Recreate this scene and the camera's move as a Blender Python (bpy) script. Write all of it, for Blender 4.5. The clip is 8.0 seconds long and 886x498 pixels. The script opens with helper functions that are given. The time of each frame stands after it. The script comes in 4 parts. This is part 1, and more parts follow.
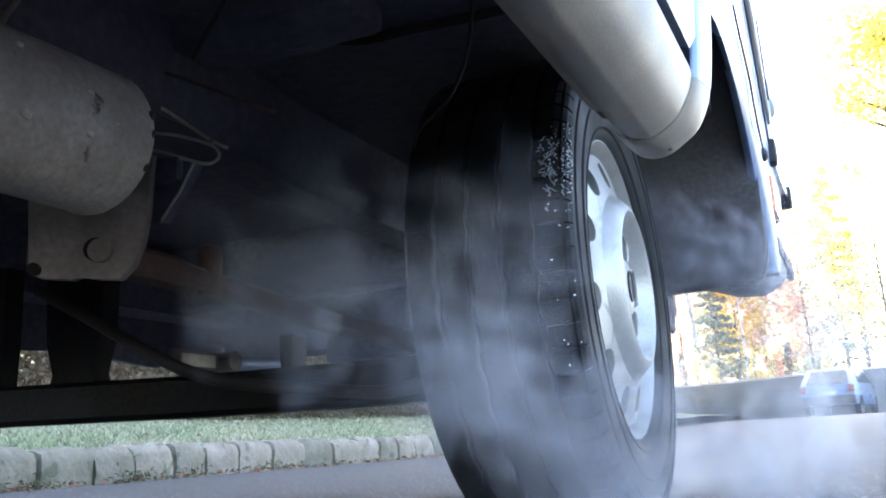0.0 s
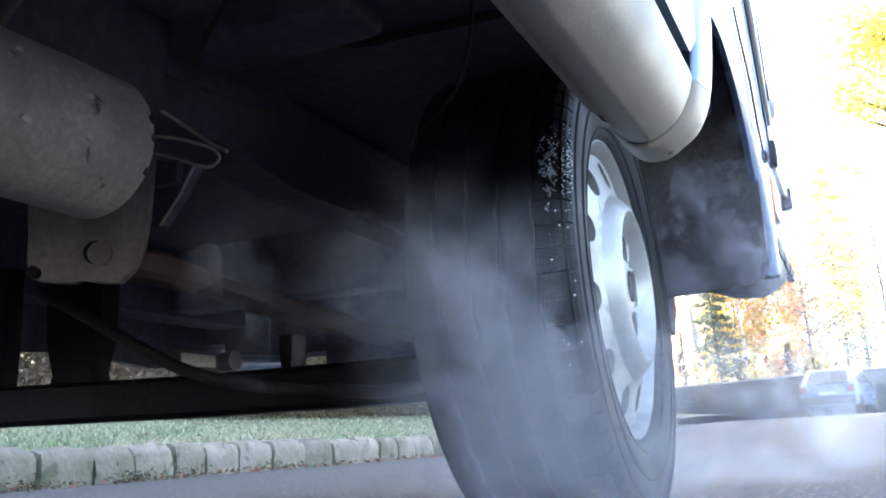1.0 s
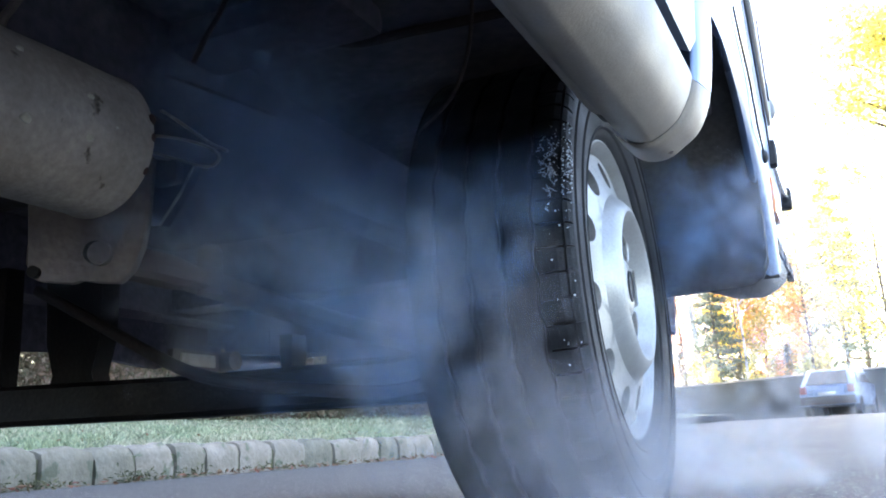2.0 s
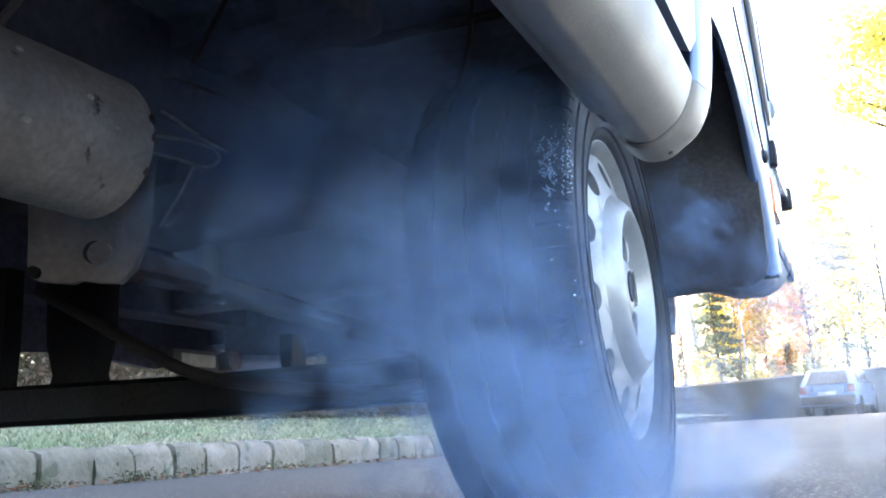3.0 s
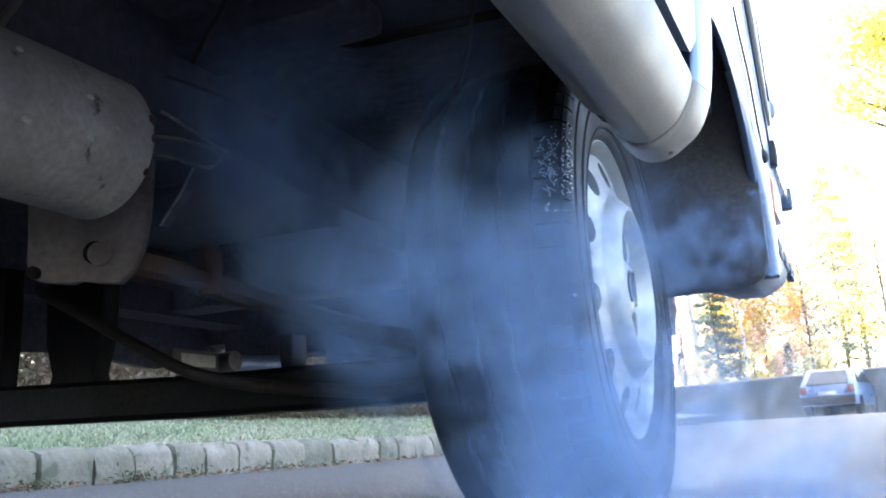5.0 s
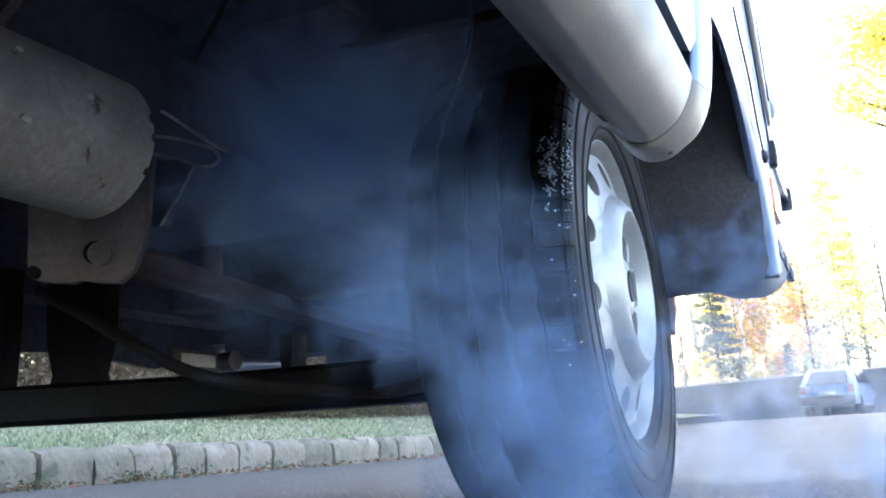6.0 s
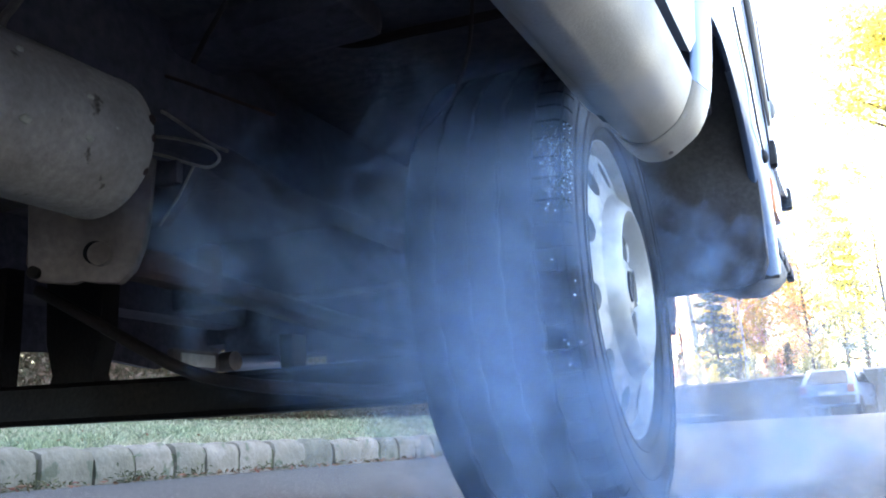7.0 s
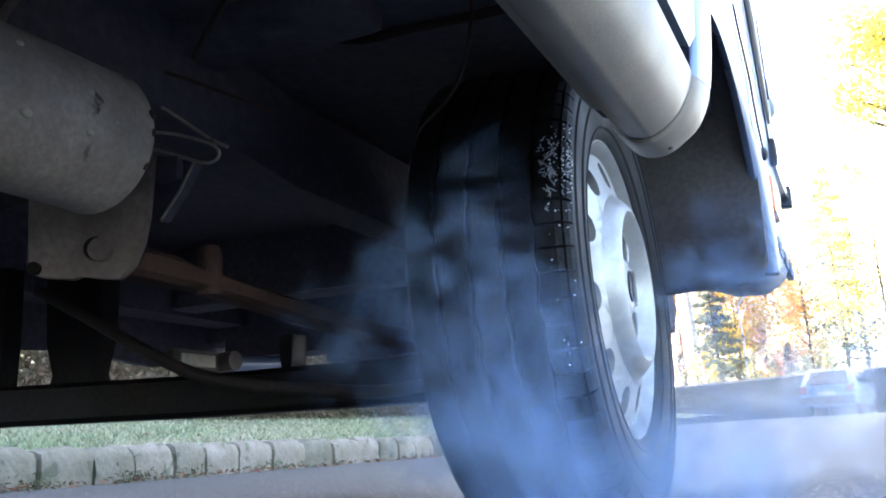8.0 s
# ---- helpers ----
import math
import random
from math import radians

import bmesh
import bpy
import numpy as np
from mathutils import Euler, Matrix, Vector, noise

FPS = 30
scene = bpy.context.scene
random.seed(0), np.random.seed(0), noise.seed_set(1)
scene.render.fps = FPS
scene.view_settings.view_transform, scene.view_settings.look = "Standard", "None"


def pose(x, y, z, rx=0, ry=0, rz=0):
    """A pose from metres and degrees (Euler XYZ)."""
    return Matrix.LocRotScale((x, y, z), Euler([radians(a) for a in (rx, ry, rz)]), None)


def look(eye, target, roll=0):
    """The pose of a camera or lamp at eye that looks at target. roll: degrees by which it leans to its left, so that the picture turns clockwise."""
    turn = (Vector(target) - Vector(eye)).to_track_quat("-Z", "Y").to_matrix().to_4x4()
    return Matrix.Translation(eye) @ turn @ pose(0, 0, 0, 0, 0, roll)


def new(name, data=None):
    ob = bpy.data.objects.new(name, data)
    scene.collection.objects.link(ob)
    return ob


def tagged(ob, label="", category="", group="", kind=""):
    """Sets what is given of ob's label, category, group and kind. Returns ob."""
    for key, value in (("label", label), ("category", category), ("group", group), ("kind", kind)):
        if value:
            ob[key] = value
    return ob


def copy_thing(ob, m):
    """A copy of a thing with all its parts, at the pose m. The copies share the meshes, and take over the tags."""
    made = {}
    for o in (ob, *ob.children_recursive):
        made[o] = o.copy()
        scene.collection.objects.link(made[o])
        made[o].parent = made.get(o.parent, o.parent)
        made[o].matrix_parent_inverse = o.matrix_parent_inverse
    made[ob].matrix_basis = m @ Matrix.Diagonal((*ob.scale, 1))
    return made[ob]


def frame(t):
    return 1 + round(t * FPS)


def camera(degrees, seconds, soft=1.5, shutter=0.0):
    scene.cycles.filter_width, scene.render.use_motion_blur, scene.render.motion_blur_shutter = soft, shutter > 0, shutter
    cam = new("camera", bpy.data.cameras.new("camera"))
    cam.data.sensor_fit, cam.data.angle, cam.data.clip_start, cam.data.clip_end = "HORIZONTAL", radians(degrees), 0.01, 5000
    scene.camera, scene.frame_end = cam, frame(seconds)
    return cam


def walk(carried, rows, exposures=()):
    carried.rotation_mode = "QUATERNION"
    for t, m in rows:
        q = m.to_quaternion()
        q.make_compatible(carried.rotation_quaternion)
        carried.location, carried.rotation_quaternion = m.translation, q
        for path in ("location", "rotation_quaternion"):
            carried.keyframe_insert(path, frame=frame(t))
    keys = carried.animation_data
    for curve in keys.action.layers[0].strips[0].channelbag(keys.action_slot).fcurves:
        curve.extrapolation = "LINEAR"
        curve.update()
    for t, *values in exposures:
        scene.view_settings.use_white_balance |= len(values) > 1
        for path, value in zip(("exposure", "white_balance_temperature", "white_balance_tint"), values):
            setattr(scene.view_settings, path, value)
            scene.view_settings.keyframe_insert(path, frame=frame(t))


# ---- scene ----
# A camera standing on the asphalt beside a parked silver car, looking under it at the wheel through exhaust smoke.
EYE = Vector((0.0, 0.0, 0.118))
YAW, PITCH, ROLL = radians(24.0), radians(12.08), -3.0
AIM = EYE + Vector((-math.sin(YAW) * math.cos(PITCH), math.cos(YAW) * math.cos(PITCH), math.sin(PITCH)))
cam = camera(52.02, 8.0, soft=1.9)
STAND = look(EYE, AIM, ROLL)
walk(cam, [(0.0, STAND), (8.0, STAND)], exposures=[(0.0, 3.6, 6500, 12), (8.0, 3.6, 6500, 12)])
scene.cycles.transparent_max_bounces = 80

# ---- light ----
SUN_AZ, SUN_EL = radians(-45.0), radians(42.0)   # from straight ahead (+y) towards the left
world = bpy.data.worlds.new("sky")
scene.world = world
world.use_nodes = True
wn = world.node_tree
sky = wn.nodes.new("ShaderNodeTexSky")
sky.sky_type, sky.sun_disc = "NISHITA", False
sky.sun_elevation, sky.sun_rotation = SUN_EL, SUN_AZ
sky.air_density, sky.dust_density = 1.0, 2.5
wn.links.new(sky.outputs[0], wn.nodes["Background"].inputs[0])
wn.nodes["Background"].inputs[1].default_value = 0.13
sun = new("sun", bpy.data.lights.new("sun", "SUN"))
sun.data.energy, sun.data.angle, sun.data.color = 5.0, radians(0.53), (1.0, 0.94, 0.84)
sun_way = Vector((math.sin(SUN_AZ) * math.cos(SUN_EL), math.cos(SUN_AZ) * math.cos(SUN_EL), math.sin(SUN_EL)))
sun.matrix_world = look(sun_way * 30, (0, 0, 0))


# ---- materials ----
def material(name, colour, rough=0.6, metal=0.0, vary=0.25, scale=20.0, fine=160.0, bump=0.15, second=None, spots=None,
             coat=0.0, per_object=0.0, per_island=0.0, through_light=0.0, depth=0.002, shine=0.5):
    """A surface with broad stains, fine grain and relief. second: the stain's colour; spots: (colour, scale, threshold)."""
    m = bpy.data.materials.new(name)
    m.use_nodes = True
    nt = m.node_tree
    n, l = nt.nodes, nt.links
    b = n["Principled BSDF"]
    b.inputs["Roughness"].default_value, b.inputs["Metallic"].default_value = rough, metal
    b.inputs["Specular IOR Level"].default_value = shine
    b.inputs["Coat Weight"].default_value, b.inputs["Coat Roughness"].default_value = coat, 0.08
    pos = n.new("ShaderNodeNewGeometry").outputs["Position"]

    def noise_at(sc, detail=5.0):
        t = n.new("ShaderNodeTexNoise")
        t.inputs["Scale"].default_value, t.inputs["Detail"].default_value = sc, detail
        l.new(pos, t.inputs["Vector"])
        return t.outputs["Fac"]

    def ramp(fac, lo, hi, a=0.0, c=1.0):
        r = n.new("ShaderNodeMapRange")
        for k, v in zip((1, 2, 3, 4), (lo, hi, a, c)):
            r.inputs[k].default_value = v
        l.new(fac, r.inputs[0])
        return r.outputs[0]

    def mixed(fac, a, c, mode="MIX"):
        x = n.new("ShaderNodeMix")
        x.data_type, x.blend_type = "RGBA", mode
        for s, v in ((0, fac), (6, a), (7, c)):
            if isinstance(v, (tuple, float)):
                x.inputs[s].default_value = v if isinstance(v, float) else (*v, 1.0)
            else:
                l.new(v, x.inputs[s])
        return x.outputs[2]
    broad, grain = noise_at(scale), noise_at(fine, 3.0)
    second = second or tuple(c * (1.0 - vary) for c in colour)
    col = mixed(ramp(broad, 0.38, 0.64), colour, second)
    col = mixed(ramp(grain, 0.3, 0.7, 0.0, min(1.0, vary * 1.2)), col, tuple(c * 0.45 for c in colour))
    if spots:
        col = mixed(ramp(noise_at(spots[1], 4.0), spots[2], spots[2] + 0.06), col, spots[0])
    if per_object or per_island:
        src = n.new("ShaderNodeObjectInfo").outputs["Random"] if per_object else n.new("ShaderNodeNewGeometry").outputs["Random Per Island"]
        k = per_object or per_island
        h = n.new("ShaderNodeHueSaturation")
        l.new(ramp(src, 0, 1, 1 - k, 1 + k), h.inputs["Value"])
        l.new(ramp(src, 0, 1, 0.5 + 0.06 * k, 0.5 - 0.06 * k), h.inputs["Hue"])
        l.new(col, h.inputs["Color"])
        col = h.outputs[0]
    l.new(col, b.inputs["Base Color"])
    l.new(ramp(broad, 0.3, 0.7, max(0.04, rough - 0.12), min(1.0, rough + 0.12)), b.inputs["Roughness"])
    if bump:
        bp = n.new("ShaderNodeBump")
        bp.inputs["Strength"].default_value, bp.inputs["Distance"].default_value = bump, depth
        l.new(grain, bp.inputs["Height"])
        l.new(bp.outputs[0], b.inputs["Normal"])
    if through_light:
        tr, add = n.new("ShaderNodeBsdfTranslucent"), n.new("ShaderNodeMixShader")
        l.new(col, tr.inputs["Color"])
        add.inputs[0].default_value = through_light
        l.new(b.outputs[0], add.inputs[1])
        l.new(tr.outputs[0], add.inputs[2])
        l.new(add.outputs[0], n["Material Output"].inputs[0])
    return m


ASPHALT = material("asphalt", (0.056, 0.054, 0.050), 0.8, vary=0.8, scale=1.2, fine=110, bump=1.0, second=(0.082, 0.079, 0.073), depth=0.006,
                   spots=((0.33, 0.31, 0.28), 85.0, 0.585))
SOIL = material("soil", (0.09, 0.10, 0.045), 0.95, vary=0.4, scale=0.7, fine=40, bump=0.8, second=(0.13, 0.12, 0.06), depth=0.02)
TURF = material("turf", (0.22, 0.23, 0.115), 0.95, vary=0.4, scale=1.5, fine=60, bump=0.8, second=(0.30, 0.285, 0.17), depth=0.02)
BLADE = material("grass_blade", (0.31, 0.36, 0.21), 0.7, vary=0.3, scale=1.6, fine=90, bump=0, second=(0.48, 0.44, 0.30), per_island=0.45, through_light=0.3)
STONE = material("kerb_stone", (0.27, 0.23, 0.17), 0.9, vary=0.35, scale=6, fine=38, bump=0.6, second=(0.20, 0.17, 0.12), depth=0.012,
                 spots=((0.12, 0.12, 0.075), 9.0, 0.60), per_object=0.25)
DEAD_LEAF = material("dead_leaf", (0.24, 0.12, 0.06), 0.8, vary=0.4, scale=4, fine=60, bump=0, second=(0.16, 0.10, 0.05), per_island=0.6, through_light=0.2)
WEED = material("weed", (0.15, 0.145, 0.07), 0.8, vary=0.3, scale=5, fine=60, bump=0, per_island=0.5, through_light=0.3)
PAINT = material("silver_paint", (0.16, 0.215, 0.34), 0.36, 0.3, vary=0.06, scale=3, fine=700, bump=0.02, coat=0.7)
SILL_PAINT = material("stone_chip_coat", (0.38, 0.31, 0.245), 0.5, 0.1, vary=0.22, scale=11, fine=420, bump=0.22, second=(0.31, 0.265, 0.225), coat=0.12, depth=0.001)
# lifted and tinted purple: the haze under the car is put into the colour
UNDERSEAL = material("underseal", (0.085, 0.078, 0.105), 0.8, vary=0.5, scale=5, fine=60, bump=0.4, second=(0.125, 0.112, 0.13), depth=0.004, shine=0.15)
# the same hazy tint, slightly darker
DARK_SEAL = material("darker_underseal", (0.075, 0.068, 0.095), 0.8, vary=0.5, scale=5, fine=60, bump=0.4, second=(0.11, 0.10, 0.12), depth=0.004, shine=0.15)
LINER = material("liner_plastic", (0.068, 0.058, 0.060), 0.65, vary=0.4, scale=5, fine=120, bump=0.4, second=(0.09, 0.085, 0.08), shine=0.15)
BLACK_STEEL = material("black_steel", (0.006, 0.0055, 0.0075), 0.55, 0.2, vary=0.5, scale=8, fine=120, bump=0.6, second=(0.019, 0.015, 0.014), shine=0.1)
DULL_STEEL = material("dull_steel", (0.44, 0.37, 0.32), 0.65, 0.1, vary=0.4, scale=19, fine=170, bump=0.6, second=(0.33, 0.275, 0.235),
                      spots=((0.075, 0.055, 0.04), 38.0, 0.66), depth=0.0015)
BRACKET_STEEL = material("bracket_steel", (0.20, 0.155, 0.14), 0.7, 0.1, vary=0.5, scale=14, fine=120, bump=0.7, second=(0.11, 0.085, 0.076))
CHIP = material("bright_chip", (0.55, 0.50, 0.40), 0.5, 0.3, vary=0.2, scale=60, fine=400, bump=0.1)
RUST = material("rusty_steel", (0.092, 0.053, 0.046), 0.8, 0.25, vary=0.4, scale=14, fine=160, bump=0.8, second=(0.06, 0.04, 0.035), shine=0.15)
OLD_STEEL = material("old_steel", (0.030, 0.025, 0.026), 0.75, 0.2, vary=0.4, scale=14, fine=160, bump=0.6, second=(0.05, 0.036, 0.032), shine=0.15)
RUBBER = material("tyre_rubber", (0.014, 0.013, 0.015), 0.66, vary=0.35, scale=12, fine=300, bump=0.3, second=(0.022, 0.021, 0.022), depth=0.001, shine=0.2)
WET_RUBBER = material("wet_tread", (0.014, 0.014, 0.016), 0.68, vary=0.4, scale=40, fine=300, bump=0.35, depth=0.002, shine=0.2)
WHEEL_SILVER = material("wheel_silver", (0.44, 0.43, 0.41), 0.42, 0.45, vary=0.2, scale=11, fine=300, bump=0.15, second=(0.35, 0.335, 0.31))
# the silver paint again, sky glare taken down by a darker, bluer colour
DIMMED_PAINT = material("dimmed_silver_paint", (0.085, 0.13, 0.24), 0.45, 0.2, vary=0.08, scale=3, fine=500, bump=0.03, coat=0.1, shine=0.25)
BUMPER = material("bumper_plastic", (0.13, 0.125, 0.13), 0.6, vary=0.3, scale=8, fine=260, bump=0.2, second=(0.18, 0.17, 0.165), shine=0.25)
# pale opaque colour: the shine of the wet tread put into it
WET_GLINT = material("wet_glint", (0.55, 0.58, 0.62), 0.12, 0.2, vary=0.1, scale=50, bump=0, coat=1.0)
# black rubber, also the shade put into gaps, slots and sockets
DARK_GAP = material("rubber_and_gap_shade", (0.018, 0.017, 0.02), 0.6, vary=0.3, scale=20, bump=0.1)
AMBER = material("amber_lens", (0.85, 0.22, 0.04), 0.2, vary=0.1, scale=60, fine=300, bump=0.1, coat=0.6)
# near-white beads, the sparkle is in their colour
BEAD_GLINT = material("bead_glint", (0.75, 0.78, 0.8), 0.05, vary=0.05, scale=50, bump=0, coat=1.0)
CHROME = material("chrome", (0.75, 0.75, 0.76), 0.12, 1.0, vary=0.06, scale=20, bump=0.0)
LENS = material("lamp_lens", (0.7, 0.72, 0.74), 0.12, 0.4, vary=0.1, scale=50, bump=0.05, coat=0.8)
BARK = material("bark", (0.16, 0.125, 0.10), 0.9, vary=0.4, scale=3, fine=30, bump=0.9, depth=0.02)
BIRCH = material("birch_bark", (0.70, 0.68, 0.64), 0.8, vary=0.2, scale=2, fine=25, bump=0.4, spots=((0.06, 0.05, 0.05), 3.0, 0.62), depth=0.01)
FENCE_GREEN = material("dark_wall", (0.075, 0.085, 0.09), 0.85, vary=0.4, scale=0.8, fine=12, bump=0.5, second=(0.12, 0.115, 0.10), depth=0.02)
COPING = material("coping", (0.42, 0.38, 0.32), 0.9, vary=0.3, scale=2, fine=30, bump=0.4)
DARK_GLASS = material("dark_glass", (0.03, 0.035, 0.04), 0.08, vary=0.1, scale=3, bump=0.0, shine=0.3)
RED_LENS = material("red_lens", (0.25, 0.10, 0.10), 0.2, vary=0.1, scale=30, bump=0.0, coat=0.5)


def foliage(name, colour, second):
    return material(name, colour, 0.7, vary=0.3, scale=0.6, fine=9, bump=0, second=second, per_island=0.5, through_light=0.55)


YELLOW_LEAF = foliage("yellow_leaf", (0.76, 0.64, 0.10), (0.70, 0.60, 0.12))
# yellow leaf made paler, its overexposed light put into the colour
GLARE_LEAF = foliage("glare_yellow_leaf", (0.86, 0.80, 0.34), (0.84, 0.76, 0.26))
ORANGE_LEAF = foliage("orange_leaf", (0.74, 0.40, 0.13), (0.68, 0.32, 0.11))
GOLD_LEAF = foliage("gold_leaf", (0.66, 0.58, 0.20), (0.56, 0.55, 0.25))
SPRUCE_LEAF = foliage("spruce_needle", (0.16, 0.20, 0.14), (0.22, 0.26, 0.18))
BROWN_LEAF = foliage("brown_leaf", (0.27, 0.19, 0.13), (0.19, 0.17, 0.10))


def smoke_material(name, colour, strength):
    """Thin smoke: lets light through, scatters the rest; density is that of a lumpy ball about the object's middle."""
    m = bpy.data.materials.new(name)
    m.use_nodes = True
    nt = m.node_tree
    n, l = nt.nodes, nt.links
    n.remove(n["Principled BSDF"])
    place = n.new("ShaderNodeTexCoord").outputs["Object"]
    seed = n.new("ShaderNodeObjectInfo").outputs["Random"]

    def maths(op, a, c=None, clamp=False):
        x = n.new("ShaderNodeMath")
        x.operation, x.use_clamp = op, clamp
        for s, v in ((0, a), (1, c)):
            if v is None:
                continue
            if isinstance(v, float):
                x.inputs[s].default_value = v
            else:
                l.new(v, x.inputs[s])
        return x.outputs[0]
    length = n.new("ShaderNodeVectorMath")
    length.operation = "LENGTH"
    l.new(place, length.inputs[0])
    wide, thin = n.new("ShaderNodeTexNoise"), n.new("ShaderNodeTexNoise")
    for t, sc, dt, ds in ((wide, 1.4, 2.0, 0.9), (thin, 3.4, 2.5, 0.5)):
        t.noise_dimensions = "4D"
        t.inputs["Scale"].default_value, t.inputs["Detail"].default_value, t.inputs["Distortion"].default_value = sc, dt, ds
        l.new(place, t.inputs["Vector"])
        l.new(maths("MULTIPLY", seed, 37.0), t.inputs["W"])
    lump = maths("ADD", maths("MULTIPLY", wide.outputs["Fac"], 1.25), maths("MULTIPLY", thin.outputs["Fac"], 1.0))
    edge = maths("SUBTRACT", maths("ADD", 0.70, maths("MULTIPLY", maths("SUBTRACT", lump, 1.12), 2.0)), length.outputs["Value"])
    dens = maths("MULTIPLY", edge, 0.85, True)
    dens = maths("MULTIPLY", maths("MULTIPLY", dens, dens), maths("SUBTRACT", 3.0, maths("MULTIPLY", dens, 2.0)))   # eased
    rim = maths("MULTIPLY", maths("SUBTRACT", 1.0, length.outputs["Value"]), 2.2, True)
    alpha = maths("MULTIPLY", maths("MULTIPLY", dens, rim), strength, True)
    clear, dif, tra, scat, out = (n.new("ShaderNodeBsdfTransparent"), n.new("ShaderNodeBsdfDiffuse"), n.new("ShaderNodeBsdfTranslucent"),
                                  n.new("ShaderNodeMixShader"), n.new("ShaderNodeMixShader"))
    dif.inputs["Color"].default_value = tra.inputs["Color"].default_value = (*colour, 1)
    scat.inputs[0].default_value = 0.5
    l.new(dif.outputs[0], scat.inputs[1]), l.new(tra.outputs[0], scat.inputs[2])
    l.new(alpha, out.inputs[0]), l.new(clear.outputs[0], out.inputs[1]), l.new(scat.outputs[0], out.inputs[2])
    l.new(out.outputs[0], n["Material Output"].inputs[0])
    return m


GREY_SMOKE = smoke_material("grey_smoke", (0.60, 0.60, 0.66), 0.18)
THIN_SMOKE = smoke_material("thin_smoke", (0.86, 0.88, 0.93), 0.26)
BLUE_SMOKE = smoke_material("blue_smoke", (0.335, 0.495, 0.77), 0.21)


# ---- mesh helpers ----
def mesh_of(name, bm, mat, smooth=True):
    me = bpy.data.meshes.new(name)
    bmesh.ops.recalc_face_normals(bm, faces=bm.faces)
    bm.to_mesh(me)
    bm.free()
    me.materials.append(mat)
    if smooth:
        me.shade_smooth()
        me.set_sharp_from_angle(angle=radians(38))
    return me


def part(name, bm, mat, parent=None, label="", smooth=True):
    """Links a bmesh, in its parent's space, as one mesh object under it."""
    ob = new(name, bm if isinstance(bm, bpy.types.Mesh) else mesh_of(name, bm, mat, smooth))
    ob.parent = parent
    return tagged(ob, label)


def box(bm, lo, hi, bevel=0.0):
    made = bmesh.ops.create_cube(bm, size=1.0)["verts"]
    for v in made:
        v.co = Vector([lo[i] + (v.co[i] + 0.5) * (hi[i] - lo[i]) for i in range(3)])
    if bevel:
        edges = {e for v in made for e in v.link_edges}
        made = bmesh.ops.bevel(bm, geom=list(edges), offset=bevel, segments=2, affect="EDGES", profile=0.6)["verts"]
    return made


def loft(bm, rings, closed=True, caps=True):
    """Rings of equal count, joined in order."""
    rows = [[bm.verts.new(p) for p in ring] for ring in rings]
    k = len(rows[0])
    for a, c in zip(rows, rows[1:]):
        for i in range(k if closed else k - 1):
            j = (i + 1) % k
            bm.faces.new((a[i], a[j], c[j], c[i]))
    if caps and closed:
        bm.faces.new(rows[0]), bm.faces.new(rows[-1])
    return rows


def circle_at(c, way, r, seg):
    way = Vector(way).normalized()
    side = way.orthogonal().normalized()
    up = way.cross(side)
    return [Vector(c) + (side * math.cos(a) + up * math.sin(a)) * r for a in (2 * math.pi * i / seg for i in range(seg))]


def tube(bm, pts, r, seg=12):
    """A round bar through points; r: one radius or one for each."""
    pts = [Vector(p) for p in pts]
    rr = r if isinstance(r, (list, tuple)) else [r] * len(pts)
    way0 = (pts[1] - pts[0]).normalized()
    side = way0.orthogonal().normalized()
    rings = []
    for i, p in enumerate(pts):
        way = (pts[min(i + 1, len(pts) - 1)] - pts[max(i - 1, 0)]).normalized()
        side = (side - way * side.dot(way)).normalized()
        up = way.cross(side)
        rings.append([p + (side * math.cos(a) + up * math.sin(a)) * rr[i] for a in (2 * math.pi * k / seg for k in range(seg))])
    loft(bm, rings)


def lathe(bm, profile, seg=64, a0=0.0):
    """Turns (x, r) pairs about the x axis."""
    rings = [[(x, r * math.cos(a0 + 2 * math.pi * i / seg), r * math.sin(a0 + 2 * math.pi * i / seg)) for i in range(seg)] for x, r in profile]
    return loft(bm, rings, caps=False)


def spline(pts, n=8):
    """Smooth points through the given ones."""
    out, p = [], [Vector(q) for q in pts]
    p = [2 * p[0] - p[1]] + p + [2 * p[-1] - p[-2]]
    for i in range(1, len(p) - 2):
        for k in range(n):
            t = k / n
            a, b, c, d = p[i - 1:i + 3]
            out.append(0.5 * (2 * b + (c - a) * t + (2 * a - 5 * b + 4 * c - d) * t * t + (3 * b - a - 3 * c + d) * t ** 3))
    return out + [p[-2]]


def quads(name, centres, sizes, rng, stretch=1.0, flat=0.0):
    """A mesh of many small leaves, turned at random; flat: how far they lie down."""
    k = len(centres)
    a, b = rng.normal(size=(k, 3)), rng.normal(size=(k, 3))
    a[:, 2] *= 1 - flat
    b[:, 2] *= 1 - flat
    a /= np.linalg.norm(a, axis=1)[:, None]
    b -= a * (a * b).sum(1)[:, None]
    b /= np.linalg.norm(b, axis=1)[:, None]
    a, b = a * (sizes * stretch)[:, None], b * sizes[:, None]
    fold = np.cross(a, b) / np.maximum(sizes, 1e-6)[:, None] * 0.25
    v = np.stack([centres - a, centres - b * 0.55 + fold, centres + a, centres + b * 0.55 + fold], 1).reshape(-1, 3)
    f = np.arange(4 * k).reshape(-1, 4)
    me = bpy.data.meshes.new(name)
    me.from_pydata(v.tolist(), [], f.tolist())
    return me


def rise(x, y):
    """The ground's height: flat here, climbing a little far ahead."""
    t = min(max((y - 7.0) / 24.0, 0.0), 1.0)
    return 0.34 * t * t * (3 - 2 * t)


